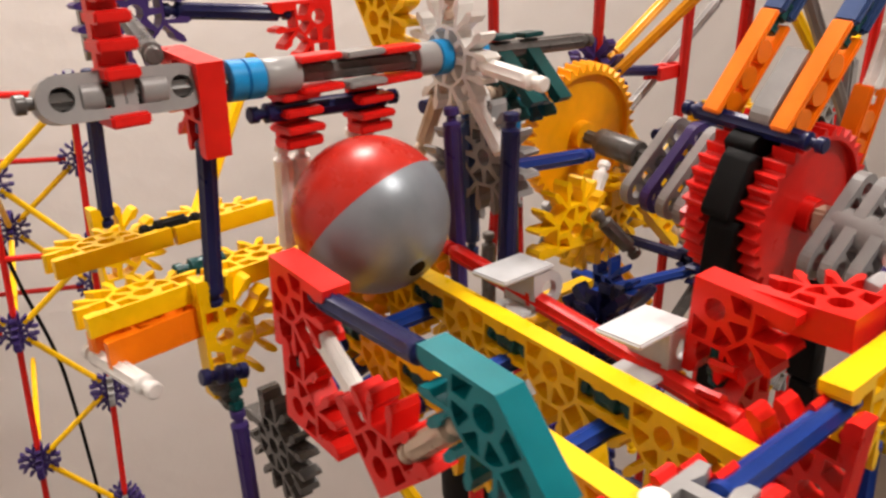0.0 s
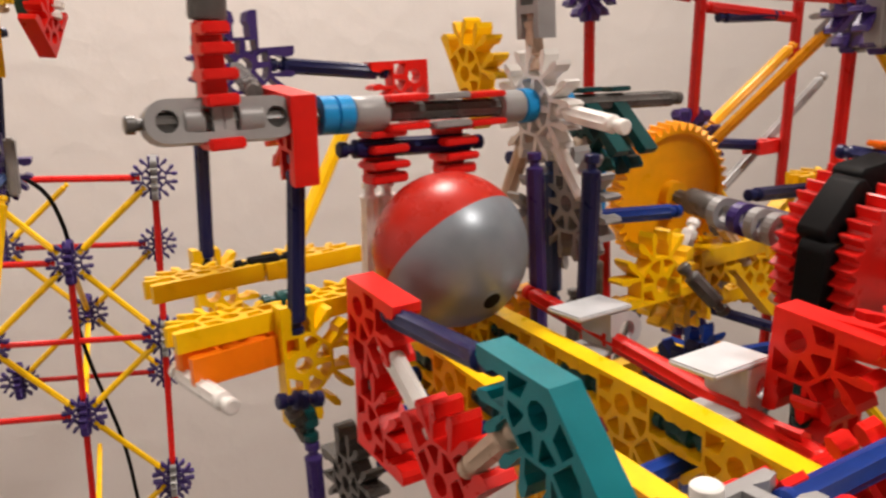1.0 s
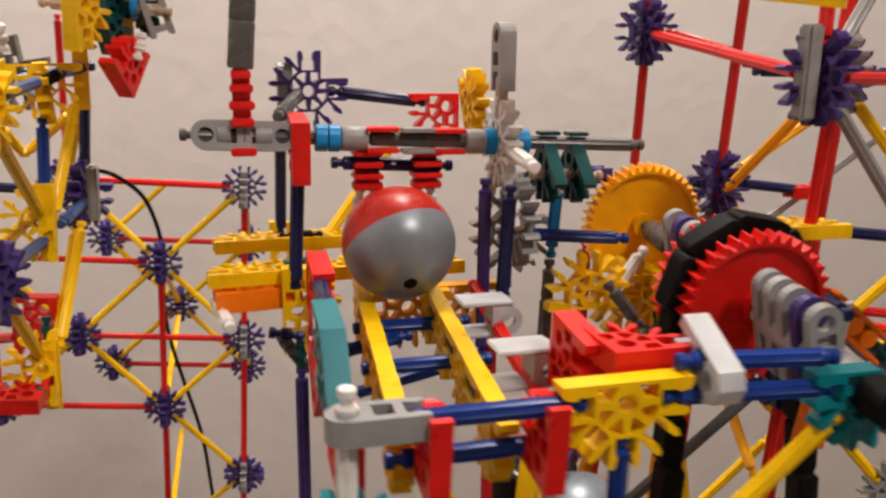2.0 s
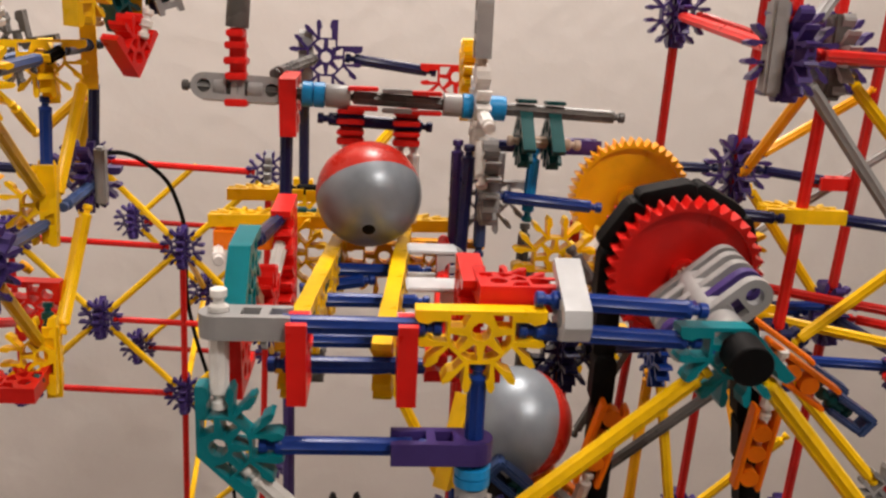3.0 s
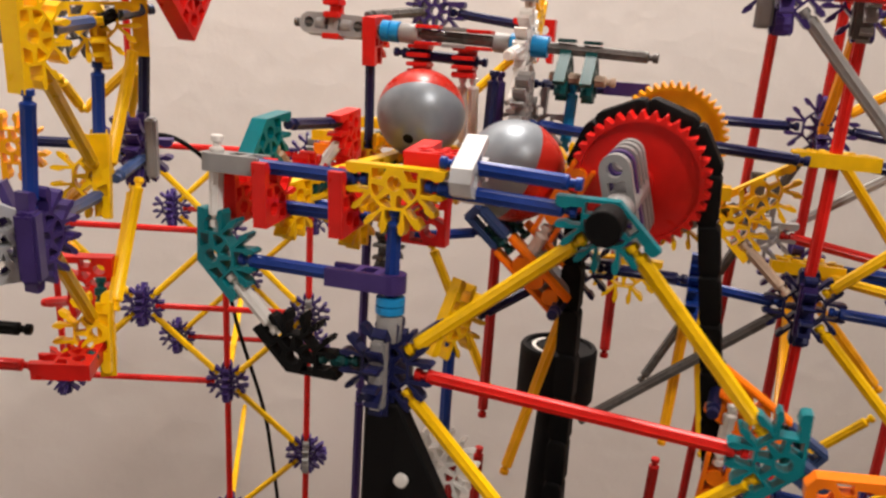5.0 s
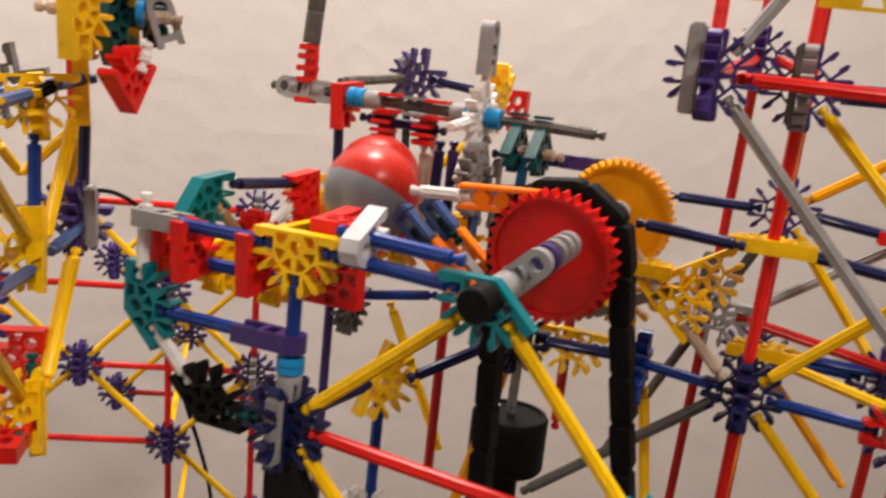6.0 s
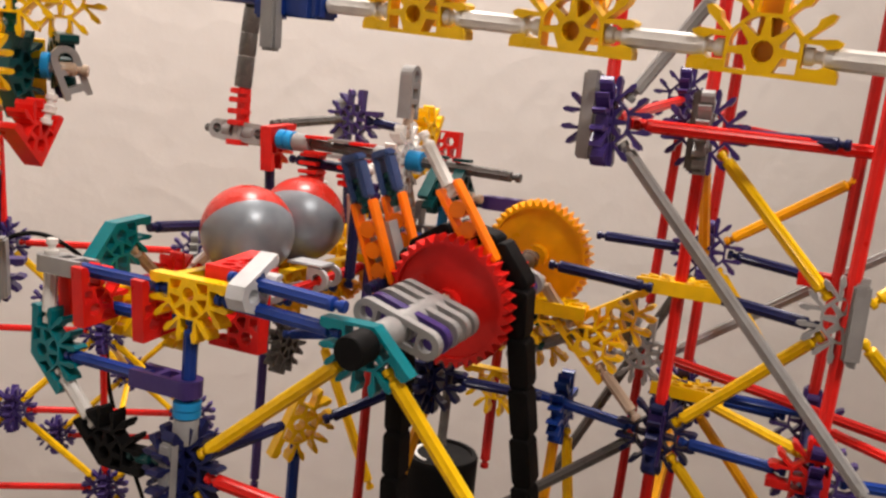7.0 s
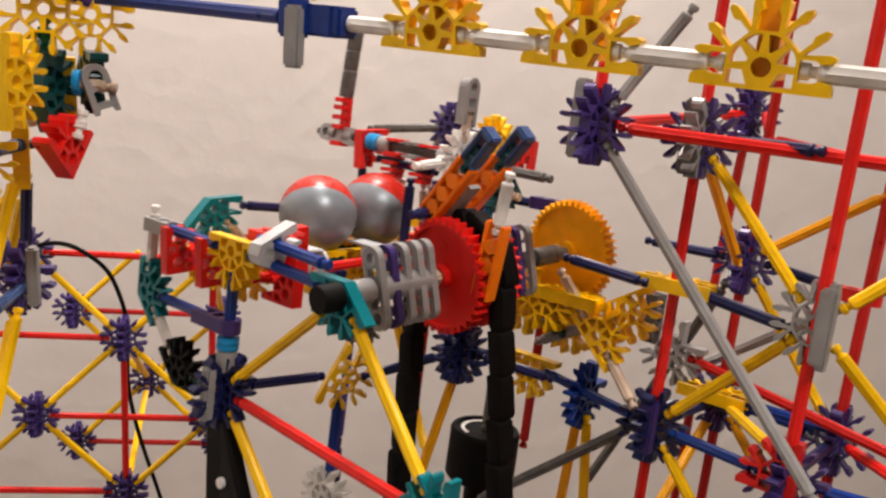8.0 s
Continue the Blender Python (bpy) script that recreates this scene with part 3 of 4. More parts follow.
    for x in (-0.0595, -0.0325):
        for dz, sy, sz in ((0.0058, 0.0110, 0.0022), (0.0010, 0.0125, 0.0026), (-0.0042, 0.0130, 0.0024), (-0.0085, 0.0085, 0.0034)):
            t.block(S(x, 0.1610, 0.1085 + dz), (0.0132, sy, sz), "red", name="clamp_jaw", bev=0.0006)
        t.block(S(x, 0.1650, 0.1075), (0.0110, 0.0040, 0.0170), "red", name="clamp_web", bev=0.0006)
        for dx in (-0.003, 0.0035):
            t.rod(S(x + dx, 0.1680, 0.0980), S(x + dx, 0.1740, 0.0560), "white")
    # rear frame
    t.rod(S(-0.0980, 0.2570, 0.1090), S(-0.0999, 0.2683, 0.0440), "navy", "post")
    t.clip(S(-0.0950, 0.2450, 0.1380), -UP, SIDE, "gray", 0.024)
    t.conn(7, S(-0.0830, 0.2400, 0.1300), FRONT, UP, "purple")
    t.rod(S(-0.0720, 0.2400, 0.1300), S(-0.0200, 0.2400, 0.1240), "navy")
    t.conn(3, S(-0.0085, 0.2400, 0.1220), FRONT, SIDE, "red", 180)
    t.conn(5, S(-0.0030, 0.1950, 0.1270), SIDE, (0, 0.5, 0.86), "yellow")
    t.rod(S(-0.0980, 0.1700, 0.1290), S(-0.0880, 0.2300, 0.1300), "dark")
    t.rod(S(-0.0023, 0.1215, 0.1085), S(-0.0046, 0.1241, 0.0500), "navy", "post")
    t.rod(S(-0.0070, 0.1480, 0.1050), S(-0.0070, 0.1480, 0.0200), "purple", "post")
    t.rod(S(0.0060, 0.1550, 0.1000), S(0.0060, 0.1560, 0.0450), "steel", "post")
    t.conn(7, S(0.0080, 0.1450, 0.0860), SIDE, UP, "gray")
    t.conn(7, S(0.0100, 0.1620, 0.0760), FRONT, UP, "gray")
    t.rod(S(0.0110, 0.1500, 0.0780), S(0.0650, 0.1480, 0.0740), "blue")
    t.rod(S(0.0030, 0.1800, 0.0960), S(0.0620, 0.1860, 0.0950), "navy")
    t.clip(S(0.0480, 0.1850, 0.0960), SIDE, UP, "purple", 0.020)
    return t


# ---------------------------------------------------------------- drive: gears on one shaft, chain, carriers
AX, AZ = 0.0840, 0.0728
TURN = -60.0


def shaft_point(y):
    return S(AX, y, AZ)


def drive_shaft():
    t = Thing("drive_shaft", "turning shaft with two red gears, a yellow gear and grey cams", "gear shaft")
    t.root.matrix_world = frame_of(shaft_point(0.066), DEPTH, SIDE)
    t.inv = t.root.matrix_world.inverted()
    t.rod(shaft_point(-0.006), shaft_point(0.125), "dark", "shaft")
    t.rod(shaft_point(0.125), shaft_point(0.200), "dark", "shaft")
    t.tube(shaft_point(-0.0150), shaft_point(-0.0030), 0.0068, "black", "cap")
    for y, c, R, n in ((0.0660, "red", 0.0306, 36), (0.0880, "red", 0.0306, 36), (0.1740, "amber", 0.0312, 44)):
        k = ("gear", R, n)
        me = with_mat(mesh_of(k, lambda bm, R=R, n=n: build_gear(bm, R, n, 0.0085)), c, k)
        t.put("gear", me, frame_of(shaft_point(y), -DEPTH, SIDE))
    t.block(shaft_point(0.0575), (0.0085, 0.0060, 0.0085), "tan", name="spacer")
    t.tube(shaft_point(0.003), shaft_point(0.016), 0.0062, "gray")
    t.tube(shaft_point(0.0200), shaft_point(0.0530), 0.0066, "gray")
    q = radians(44)
    u = Vector((math.cos(q), 0, math.sin(q)))
    for y, c in ((0.020, "gray"), (0.028, "purple"), (0.0365, "gray"), (0.045, "gray"), (0.0525, "gray")):
        t.cam(shaft_point(y), u, DEPTH, c)
    for y, c in ((0.104, "gray"), (0.112, "gray"), (0.120, "purple"), (0.130, "gray")):
        t.cam(shaft_point(y), u, DEPTH, c)
    t.tube(shaft_point(0.138), shaft_point(0.160), 0.0056, "dark")
    return t


RC = 0.0300
CH_Y = 0.0770
DROP = 0.50
SLANT = 0.15


def chain_at(s):
    """Place and direction on the chain's loop: up on one side, over the gears, down the other. s = 0 where it meets the gears."""
    arc = math.pi * RC
    if s < 0:
        return AX - RC + 0.004 * min(1, -s / 0.1), AZ + s, 90.0
    if s < arc:
        a = 180 - math.degrees(s / RC)
        return AX + RC * math.cos(radians(a)), AZ + RC * math.sin(radians(a)), a - 90
    d = s - arc
    return AX + RC + SLANT * d * 0.99, AZ - d, -90.0 + 8.5 * min(1, d / 0.03)


SPEED = math.radians(-TURN) * RC
LINKS = 34
PITCH = 0.0225


def link_mesh():
    def build(bm):
        h = PITCH * 0.52
        plate(bm, [(-h, -0.0062), (h - 0.003, -0.0062), (h, -0.0045), (h, 0.0018), (h - 0.003, 0.0032), (-h + 0.002, 0.0032), (-h, 0.0016)], [], 0.0112)
        bmesh.ops.bevel(bm, geom=list(bm.edges), offset=0.0005, segments=1, affect="EDGES")
    return with_mat(mesh_of(("link",), build, True), "black", ("link",))


def chain_pose(s, y=CH_Y):
    x, z, a = chain_at(s)
    r = radians(a)
    return frame_of(S(x, y, z), -DEPTH, (math.cos(r), 0, math.sin(r)))


def chain():
    root = tagged(new("drive_chain"), "black plastic link chain hung over the red gears", "chain")
    links = []
    for i in range(LINKS):
        ob = new("link", link_mesh())
        ob.parent = root
        links.append((ob, -0.36 + i * PITCH))
    return root, links


def carrier():
    """A scoop on the chain: two orange slats with blue tips, and a white finger on an orange joint ahead of it."""
    t = Thing("lift_carrier", "orange lifting scoop with blue tips riding on the chain", "carrier", group="lift carriers")
    root = t.root
    # own axes: x along the chain, y outwards, z to the front
    q = radians(48)
    u = Vector((math.cos(q), math.sin(q), 0))
    for z in (-0.013, 0.013):
        c = Vector((-0.012, 0.003, z))
        n = Vector((0, 0, 1))
        v = n.cross(u)
        for s in (-0.0050, 0.0050):
            t.block(c + u * 0.016 + v * s, (0.040, 0.0022, 0.0070), "orange", Matrix.Rotation(q, 4, "Z"), "slat", 0.0006)
        for k in (0.003, 0.013, 0.023):
            t.put("eye", with_mat(mesh_of(("eye",), lambda bm: lathe(bm, [(-0.003, 0.0040, 0), (0.003, 0.0040, 0)], 14)), "orange", ("eye",)),
                  Matrix.Translation(c + u * k))
        t.rod(c + u * 0.030, c + u * 0.047, "green")
        t.block(c + u * 0.046 + v * 0.0035, (0.020, 0.0030, 0.0085), "steel", Matrix.Rotation(q, 4, "Z"), "tip", 0.001)
        t.block(c + u * 0.046 - v * 0.0035, (0.018, 0.0030, 0.0085), "steel", Matrix.Rotation(q, 4, "Z"), "tip", 0.001)
        t.block(c + u * 0.056, (0.0040, 0.0100, 0.0085), "steel", Matrix.Rotation(q, 4, "Z"), "tip", 0.001)
    t.rod((-0.014, 0.001, -0.027), (-0.014, 0.001, 0.027), "navy", "pin")
    t.clip(Vector((-0.010, 0.004, 0.004)), u, (0, 0, 1), "gray", 0.022)
    return root


def finger():
    t = Thing("lift_finger", "white rod finger on an orange joint riding on the chain", "carrier", group="lift carriers")
    root = t.root
    q = radians(167)
    u = Vector((math.cos(q), math.sin(q), 0))
    v = Vector((0, 0, 1)).cross(u)
    c = Vector((-0.009, -0.004, 0.011))
    for s in (-0.0048, 0.0048):
        t.block(c + u * 0.012 + v * s, (0.040, 0.0022, 0.0072), "orange", Matrix.Rotation(q, 4, "Z"), "slat", 0.0006)
    for k in (-0.002, 0.010, 0.020):
        t.put("eye", with_mat(mesh_of(("eye",), lambda bm: lathe(bm, [(-0.003, 0.0040, 0), (0.003, 0.0040, 0)], 14)), "orange", ("eye",)), Matrix.Translation(c + u * k))
    t.rod(c + u * 0.026, c + u * 0.058, "white")
    return root


# ---------------------------------------------------------------- balls
BR = 0.0247


def ball(name, axis, hole, label):
    bm = bmesh.new()
    bmesh.ops.create_uvsphere(bm, u_segments=64, v_segments=32, radius=BR)
    bmesh.ops.transform(bm, matrix=frame_of((0, 0, 0), axis, (0.31, 0.2, 0.9)), verts=bm.verts)
    ax = Vector(axis).normalized()
    for f in bm.faces:
        f.material_index = 1 if f.calc_center_median().dot(ax) > 0 else 0
        f.smooth = True
    me = bpy.data.meshes.new("shell")
    bm.to_mesh(me)
    bm.free()
    me.materials.append(COL["silver"])
    me.materials.append(COL["ballred"])
    root = tagged(new(name), label, "ball", "machine balls")
    o = new("shell", me)
    o.parent = root
    h = Vector(hole).normalized()
    # closed black disc paints the shade inside the ball's hole
    hm = with_mat(mesh_of(("socket",), lambda bm: lathe(bm, [(-0.003, 0.0030, 0), (0.0001, 0.0030, 0)], 16)), "black", ("socket",))
    o = new("socket", hm)
    o.parent = root
    o.matrix_basis = frame_of(h * BR * 0.9965, h, (0.3, 0.9, 0.2))
    rim = with_mat(mesh_of(("socket_rim",), lambda bm: lathe(bm, [(-0.003, 0.0038, 0), (0.00002, 0.0038, 0)], 20)), "silver", ("socket_rim",))
    o = new("socket_rim", rim)
    o.parent = root
    o.matrix_basis = frame_of(h * BR * 0.9945, h, (0.3, 0.9, 0.2))
    return root


# ---------------------------------------------------------------- lattice tower beside the lift
def V(x, y, z):
    return Vector((x + 0.02 * (z - 0.08), y - 0.055 * (z - 0.08), z))


def right_tower():
    t = Thing("lattice_tower", "tall tower of red rods with yellow diagonals and purple nodes", "tower", (0.215, 0.19, FLOOR_Z))
    cols = {"a": (0.1780, 0.1485), "b": (0.2530, 0.1370), "c": (0.1810, 0.2370), "d": (0.2520, 0.2290)}
    lev = [0.166, 0.010, -0.146, -0.302, -0.458]
    for k, (x, y) in cols.items():
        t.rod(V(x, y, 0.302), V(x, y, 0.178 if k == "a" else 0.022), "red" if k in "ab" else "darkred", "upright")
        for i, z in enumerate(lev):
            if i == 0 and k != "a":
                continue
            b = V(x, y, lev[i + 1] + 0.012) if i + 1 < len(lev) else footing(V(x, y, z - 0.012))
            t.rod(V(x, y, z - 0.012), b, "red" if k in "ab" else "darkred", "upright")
    for i, z in enumerate(lev[:4]):
        for k, (x, y) in cols.items():
            if i == 0 and k == "a":
                t.node(V(x, y, z), "purple", second="gray")
            elif i:
                t.node(V(x, y, z), "purple" if k != "a" else "navy")
        if i:
            for p, q, c in (("a", "b", "blue"), ("c", "d", "blue"), ("a", "c", "navy"), ("b", "d", "navy")):
                P0, P1 = V(*cols[p], z), V(*cols[q], z)
                d = (P1 - P0).normalized()
                t.rod(P0 + d * 0.012, P1 - d * 0.012, c)
    # diagonals
    for i, z in enumerate((0.166, 0.010, -0.146)):
        mid = z - 0.078
        for p, q in (("a", "b"), ("c", "d")):
            if p == "c" and i == 0:
                continue
            A0, B0 = V(*cols[p], z), V(*cols[q], mid)
            d = (B0 - A0).normalized()
            t.rod(A0 + d * 0.012, B0 - d * 0.012, "amber" if p == "c" else "yellow")
            A0 = V(*cols[p], z - 0.156)
            d = (B0 - A0).normalized()
            t.rod(A0 + d * 0.012, B0 - d * 0.012, "yellow")
            if p == "a":
                t.block(B0 + Vector((0.004, -0.003, 0)), (0.0075, 0.0085, 0.036), "gray", name="spacer")
                t.conn(5, B0, FRONT, UP, "gray", 0, 0.0055)
    for z in (0.0885,):
        P0, P1 = S(0.1010, 0.1438, 0.0763), V(*cols["b"], z - 0.006)
        d = (P1 - P0).normalized()
        t.rod(P0, P0 + d * 0.0545, "navy")
        t.conn(5, V(*cols["a"], z), UP, SIDE, "yellow")
        t.rod(V(*cols["a"], z) + d * 0.012, P1 - d * 0.010, "navy")
        t.node(V(*cols["c"], 0.0990), "purple")
        P0 = V(*cols["c"], 0.0990)
        t.rod(P0 - SIDE * 0.0660, P0 - SIDE * 0.0120, "navy")
        t.rod(P0 + SIDE * 0.0120, P0 + SIDE * 0.0600 - UP * 0.006, "navy")
        t.clip(P0 + SIDE * 0.0710 - UP * 0.007, -SIDE, UP, "red", 0.020)
        d = (V(*cols["d"], 0.150) - P0).normalized()
        t.rod(P0 + d * 0.012, V(*cols["d"], 0.150), "amber")
        d = (V(*cols["d"], 0.010) - P0).normalized()
        t.rod(P0 + d * 0.012, V(*cols["d"], 0.010) - d * 0.012, "yellow")
    t.block(V(*cols["a"], 0.166) + Vector((-0.002, -0.006, 0)), (0.0095, 0.0085, 0.038), "dark", name="spacer")
    t.block(V(*cols["a"], 0.010) + Vector((0.000, -0.006, 0)), (0.0085, 0.0085, 0.030), "purple", name="spacer")
    for p, q, z in (("a", "c", 0.166), ("c", "a", 0.010)):
        A0, B0 = V(*cols[p], z), V(*cols[q], z - 0.078)
        d = (B0 - A0).normalized()
        t.rod(A0 + d * 0.012, B0 - d * 0.012, "amber")
    E1, E2 = V(0.3300, 0.1560, 0.166), V(0.3300, 0.1560, 0.010)
    t.rod(E1 + UP * 0.120, E1 + UP * 0.012, "red", "upright")
    t.rod(E1 - UP * 0.012, E2 + UP * 0.012, "red", "upright")
    t.rod(E2 - PLUMB * 0.012, footing(E2 - PLUMB * 0.012), "red", "upright")
    t.node(E2, "purple")
    for P0, P1, c in ((V(*cols["b"], 0.088), E1, "yellow"), (V(*cols["b"], 0.088), E2, "yellow"), (V(*cols["b"], 0.010), E2, "blue"), (V(*cols["d"], 0.010), E2, "red"),
                      (V(*cols["a"], 0.166), V(*cols["b"], 0.166), "navy"), (V(*cols["c"], 0.166), V(*cols["d"], 0.166), "navy"), (V(*cols["d"], 0.166), E1, "navy")):
        d = (P1 - P0).normalized()
        t.rod(P0 + d * 0.012, P1 - d * 0.012, c)
    # outrigger with the grey stay
    O = Vector((0.1400, 0.1062, 0.1660))
    F = Vector((0.1507, 0.2820, 0.1885))
    t.node(O, "purple")
    t.block(O + Vector((-0.008, -0.002, 0.002)), (0.0075, 0.0085, 0.040), "gray", name="spacer")
    t.rod(O + UP * 0.012, O + UP * 0.130, "red", "upright")
    d = (Vector((0.2569, 0.1450, 0.1640)) - O).normalized()
    t.rod(O + d * 0.012, O + d * 0.150, "red")
    d = (V(*cols["a"], 0.166) - O).normalized()
    t.rod(O + d * 0.012, V(*cols["a"], 0.166) - d * 0.012, "red")
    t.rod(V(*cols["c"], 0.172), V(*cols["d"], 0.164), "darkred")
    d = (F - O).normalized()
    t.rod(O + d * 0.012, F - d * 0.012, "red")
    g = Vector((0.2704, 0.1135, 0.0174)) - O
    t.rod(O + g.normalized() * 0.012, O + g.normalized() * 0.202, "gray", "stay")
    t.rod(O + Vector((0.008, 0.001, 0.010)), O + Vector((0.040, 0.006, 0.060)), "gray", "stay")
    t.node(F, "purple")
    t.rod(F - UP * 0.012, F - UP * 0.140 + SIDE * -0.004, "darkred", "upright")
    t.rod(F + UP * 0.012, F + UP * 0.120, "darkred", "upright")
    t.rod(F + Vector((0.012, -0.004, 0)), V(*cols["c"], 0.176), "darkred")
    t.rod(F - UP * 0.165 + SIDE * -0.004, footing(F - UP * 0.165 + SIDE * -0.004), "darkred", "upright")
    t.rod(V(0.1800, 0.2320, 0.0900) + Vector((-0.006, 0, -0.006)), V(0.10, 0.232, -0.080), "dark", "stay")
    t.rod(V(*cols["a"], 0.010) + Vector((-0.010, 0, -0.004)), V(0.070, 0.150, -0.080), "dark", "stay")
    t.rod(V(0.3000, 0.2400, 0.1300), V(0.1550, 0.2500, 0.0200), "gray", "stay")
    t.conn(3, V(0.2530, 0.1330, 0.0110), FRONT, SIDE, "red", 90)
    t.conn(7, (0.1550, 0.2150, 0.0370), FRONT, UP, "gray")
    t.rod((0.1660, 0.2150, 0.0360), V(0.3050, 0.2050, 0.0150), "darkred")
    t.conn(5, (0.1841, 0.2163, 0.0177), UP, SIDE, "yellow")
    t.rod((0.1841 + 0.010, 0.2163, 0.0177 - 0.004), V(0.2480, 0.1400, 0.0200), "yellow")
    t.rod((0.1841 + 0.012, 0.2163 + 0.004, 0.0177), V(*cols["d"], 0.0150), "blue")
    return t


# ---------------------------------------------------------------- guide bracket under the yellow gear
def gear_bracket():
    t = Thing("gear_bracket", "yellow bracket of fan connectors holding the gear shaft", "bracket", (0.1, 0.17, FLOOR_Z))
    t.conn(5, S(0.0860, 0.1540, 0.0470), FRONT, SIDE, "yellow", 180)
    t.conn(5, S(0.1000, 0.1560, 0.0500), UP, SIDE, "yellow", 0)
    t.conn(5, S(0.0700, 0.1560, 0.0420), FRONT, UP, "yellow", 0)
    t.conn(5, S(0.1220, 0.1560, 0.0330), FRONT, (0.7, 0, -0.7), "yellow", 0)
    t.conn(5, S(0.1350, 0.1600, 0.0520), FRONT, (0.8, 0, 0.5), "yellow", 180)
    t.conn(5, S(0.0690, 0.1717, -0.0037), FRONT, SIDE, "yellow", 180)
    t.conn(8, S(0.0950, 0.1680, 0.0330), FRONT, UP, "yellow", 10)
    t.conn(5, S(0.0420, 0.1380, 0.0520), FRONT, UP, "yellow", -90)
    t.rod(S(0.0930, 0.1530, 0.0660), S(0.1140, 0.1540, 0.0420), "tan")
    t.rod(S(0.1300, 0.1560, 0.0240), S(0.1560, 0.1480, 0.0020), "tan")
    t.rod(S(0.0760, 0.1500, 0.0680), S(0.0530, 0.1420, 0.0450), "white")
    t.rod(S(0.0820, 0.1580, 0.0420), S(0.1000, 0.1580, 0.0400), "green")
    t.rod(S(0.0800, 0.1600, 0.0300), S(0.0980, 0.1600, 0.0260), "green")
    t.rod(S(0.1290, 0.1620, 0.0440), S(0.0760, 0.1650, 0.0150), "gray")
    t.rod(S(0.0480, 0.1300, 0.0600), S(0.0620, 0.1200, 0.0420), "dark")
    t.rod(S(0.0810, 0.1717, -0.0050), S(0.1550, 0.1560, -0.0060), "blue")
    t.conn(7, S(0.1080, 0.1750, -0.0120), SIDE, UP, "blue")
    t.rod(S(0.1060, 0.1750, -0.0240), S(0.1020, 0.1750, -0.1100), "amber")
    t.rod(S(0.1120, 0.1750, -0.0240), S(0.1260, 0.1700, -0.1100), "yellow")
    t.clip(S(0.1330, 0.1950, 0.0300), UP, SIDE, "dark", 0.024)
    t.rod(S(0.1000, 0.1760, -0.1200), footing(S(0.1000, 0.1760, -0.1200)), "darkred")
    t.rod(S(0.0600, 0.1900, 0.0600), S(0.0600, 0.1900, -0.0680), "darkred")
    return t


# ---------------------------------------------------------------- motor can
def motor_can():
    t = Thing("motor_can", "black round ribbed motor can with a worn printed top", "motor", (0.0406, 0.1817, FLOOR_Z))
    c = Vector((0.0470, 0.1830, -0.004))
    key = ("can",)

    def build(bm):
        lathe(bm, [(0, 0.0225, 0), (0.002, 0.0238, 0), (0.030, 0.0238, 1), (0.033, 0.0238, 0), (0.035, 0.0226, 0), (0.035, 0.0200, 0), (0.0335, 0.0195, 0)], 48, 0.02)
    t.put("body", with_mat(mesh_of(key, build, True), "black", key), Matrix.Translation((c.x, c.y, -0.078)))
    for i in range(9):
        a = radians(140 + i * 14)
        t.block((c.x + 0.0155 * math.cos(a), c.y + 0.0155 * math.sin(a), -0.0442), (0.0024, 0.0034, 0.0006), "white", Matrix.Rotation(a, 4, "Z"), "print_bar", 0.0001)
    t.rod((c.x, c.y, -0.044), (c.x + 0.002, c.y - 0.002, 0.055), "dark", "shaft")
    t.tube(footing((c.x, c.y, -0.080)), (c.x, c.y, -0.080), 0.010, "black", "stand")
    return t


# ---------------------------------------------------------------- overhead beam
BEAM_SLOPE = Vector((0.772, -0.635, -0.011)).normalized()
BEAM_AT = Vector((0.0373, 0.0670, 0.1962))


def overhead_beam():
    t = Thing("overhead_beam", "overhead beam of white rods and yellow fan connectors", "beam", BEAM_AT)
    d = BEAM_SLOPE
    back = Vector((-d.y, d.x, 0)).normalized()
    along = frame_of((0, 0, 0), UP, d)
    o = BEAM_AT
    for i in range(-1, 5):
        c = o + d * (0.0578 * i)
        t.conn(5, c, -back - UP * 0.02, d, "yellow", 0, 0.0066)
        t.conn(3, c + back * 0.0090 + UP * 0.0030, d, UP, "amber", -90, 0.0064)
        t.rod(c + d * 0.0108, c + d * 0.0470, "white")
    a = o + d * -0.0578
    t.rod(a - d * 0.0108, a - d * 0.0430, "white")
    t.block(a - d * 0.0500, (0.0240, 0.0130, 0.0120), "blue", along, name="joint")
    t.block(a - d * 0.0650, (0.0065, 0.0150, 0.0150), "blue", along, name="joint")
    for k in (0.0440, 0.0560):
        t.block(a - d * k - back * 0.0066, (0.0050, 0.0020, 0.0120), "blue", along, name="joint_rib", bev=0.0006)
    t.block(a - d * 0.0580 - UP * 0.0070 - back * 0.0085, (0.0075, 0.0060, 0.0240), "gray", along, name="hanging_pin")
    t.rod(a - d * 0.0665, a - d * 0.1940, "blue")
    t.rod(a - d * 0.0640 + back * 0.012 + UP * 0.010, a - d * 0.1900 + back * 0.012 + UP * 0.009, "yellow")
    return t


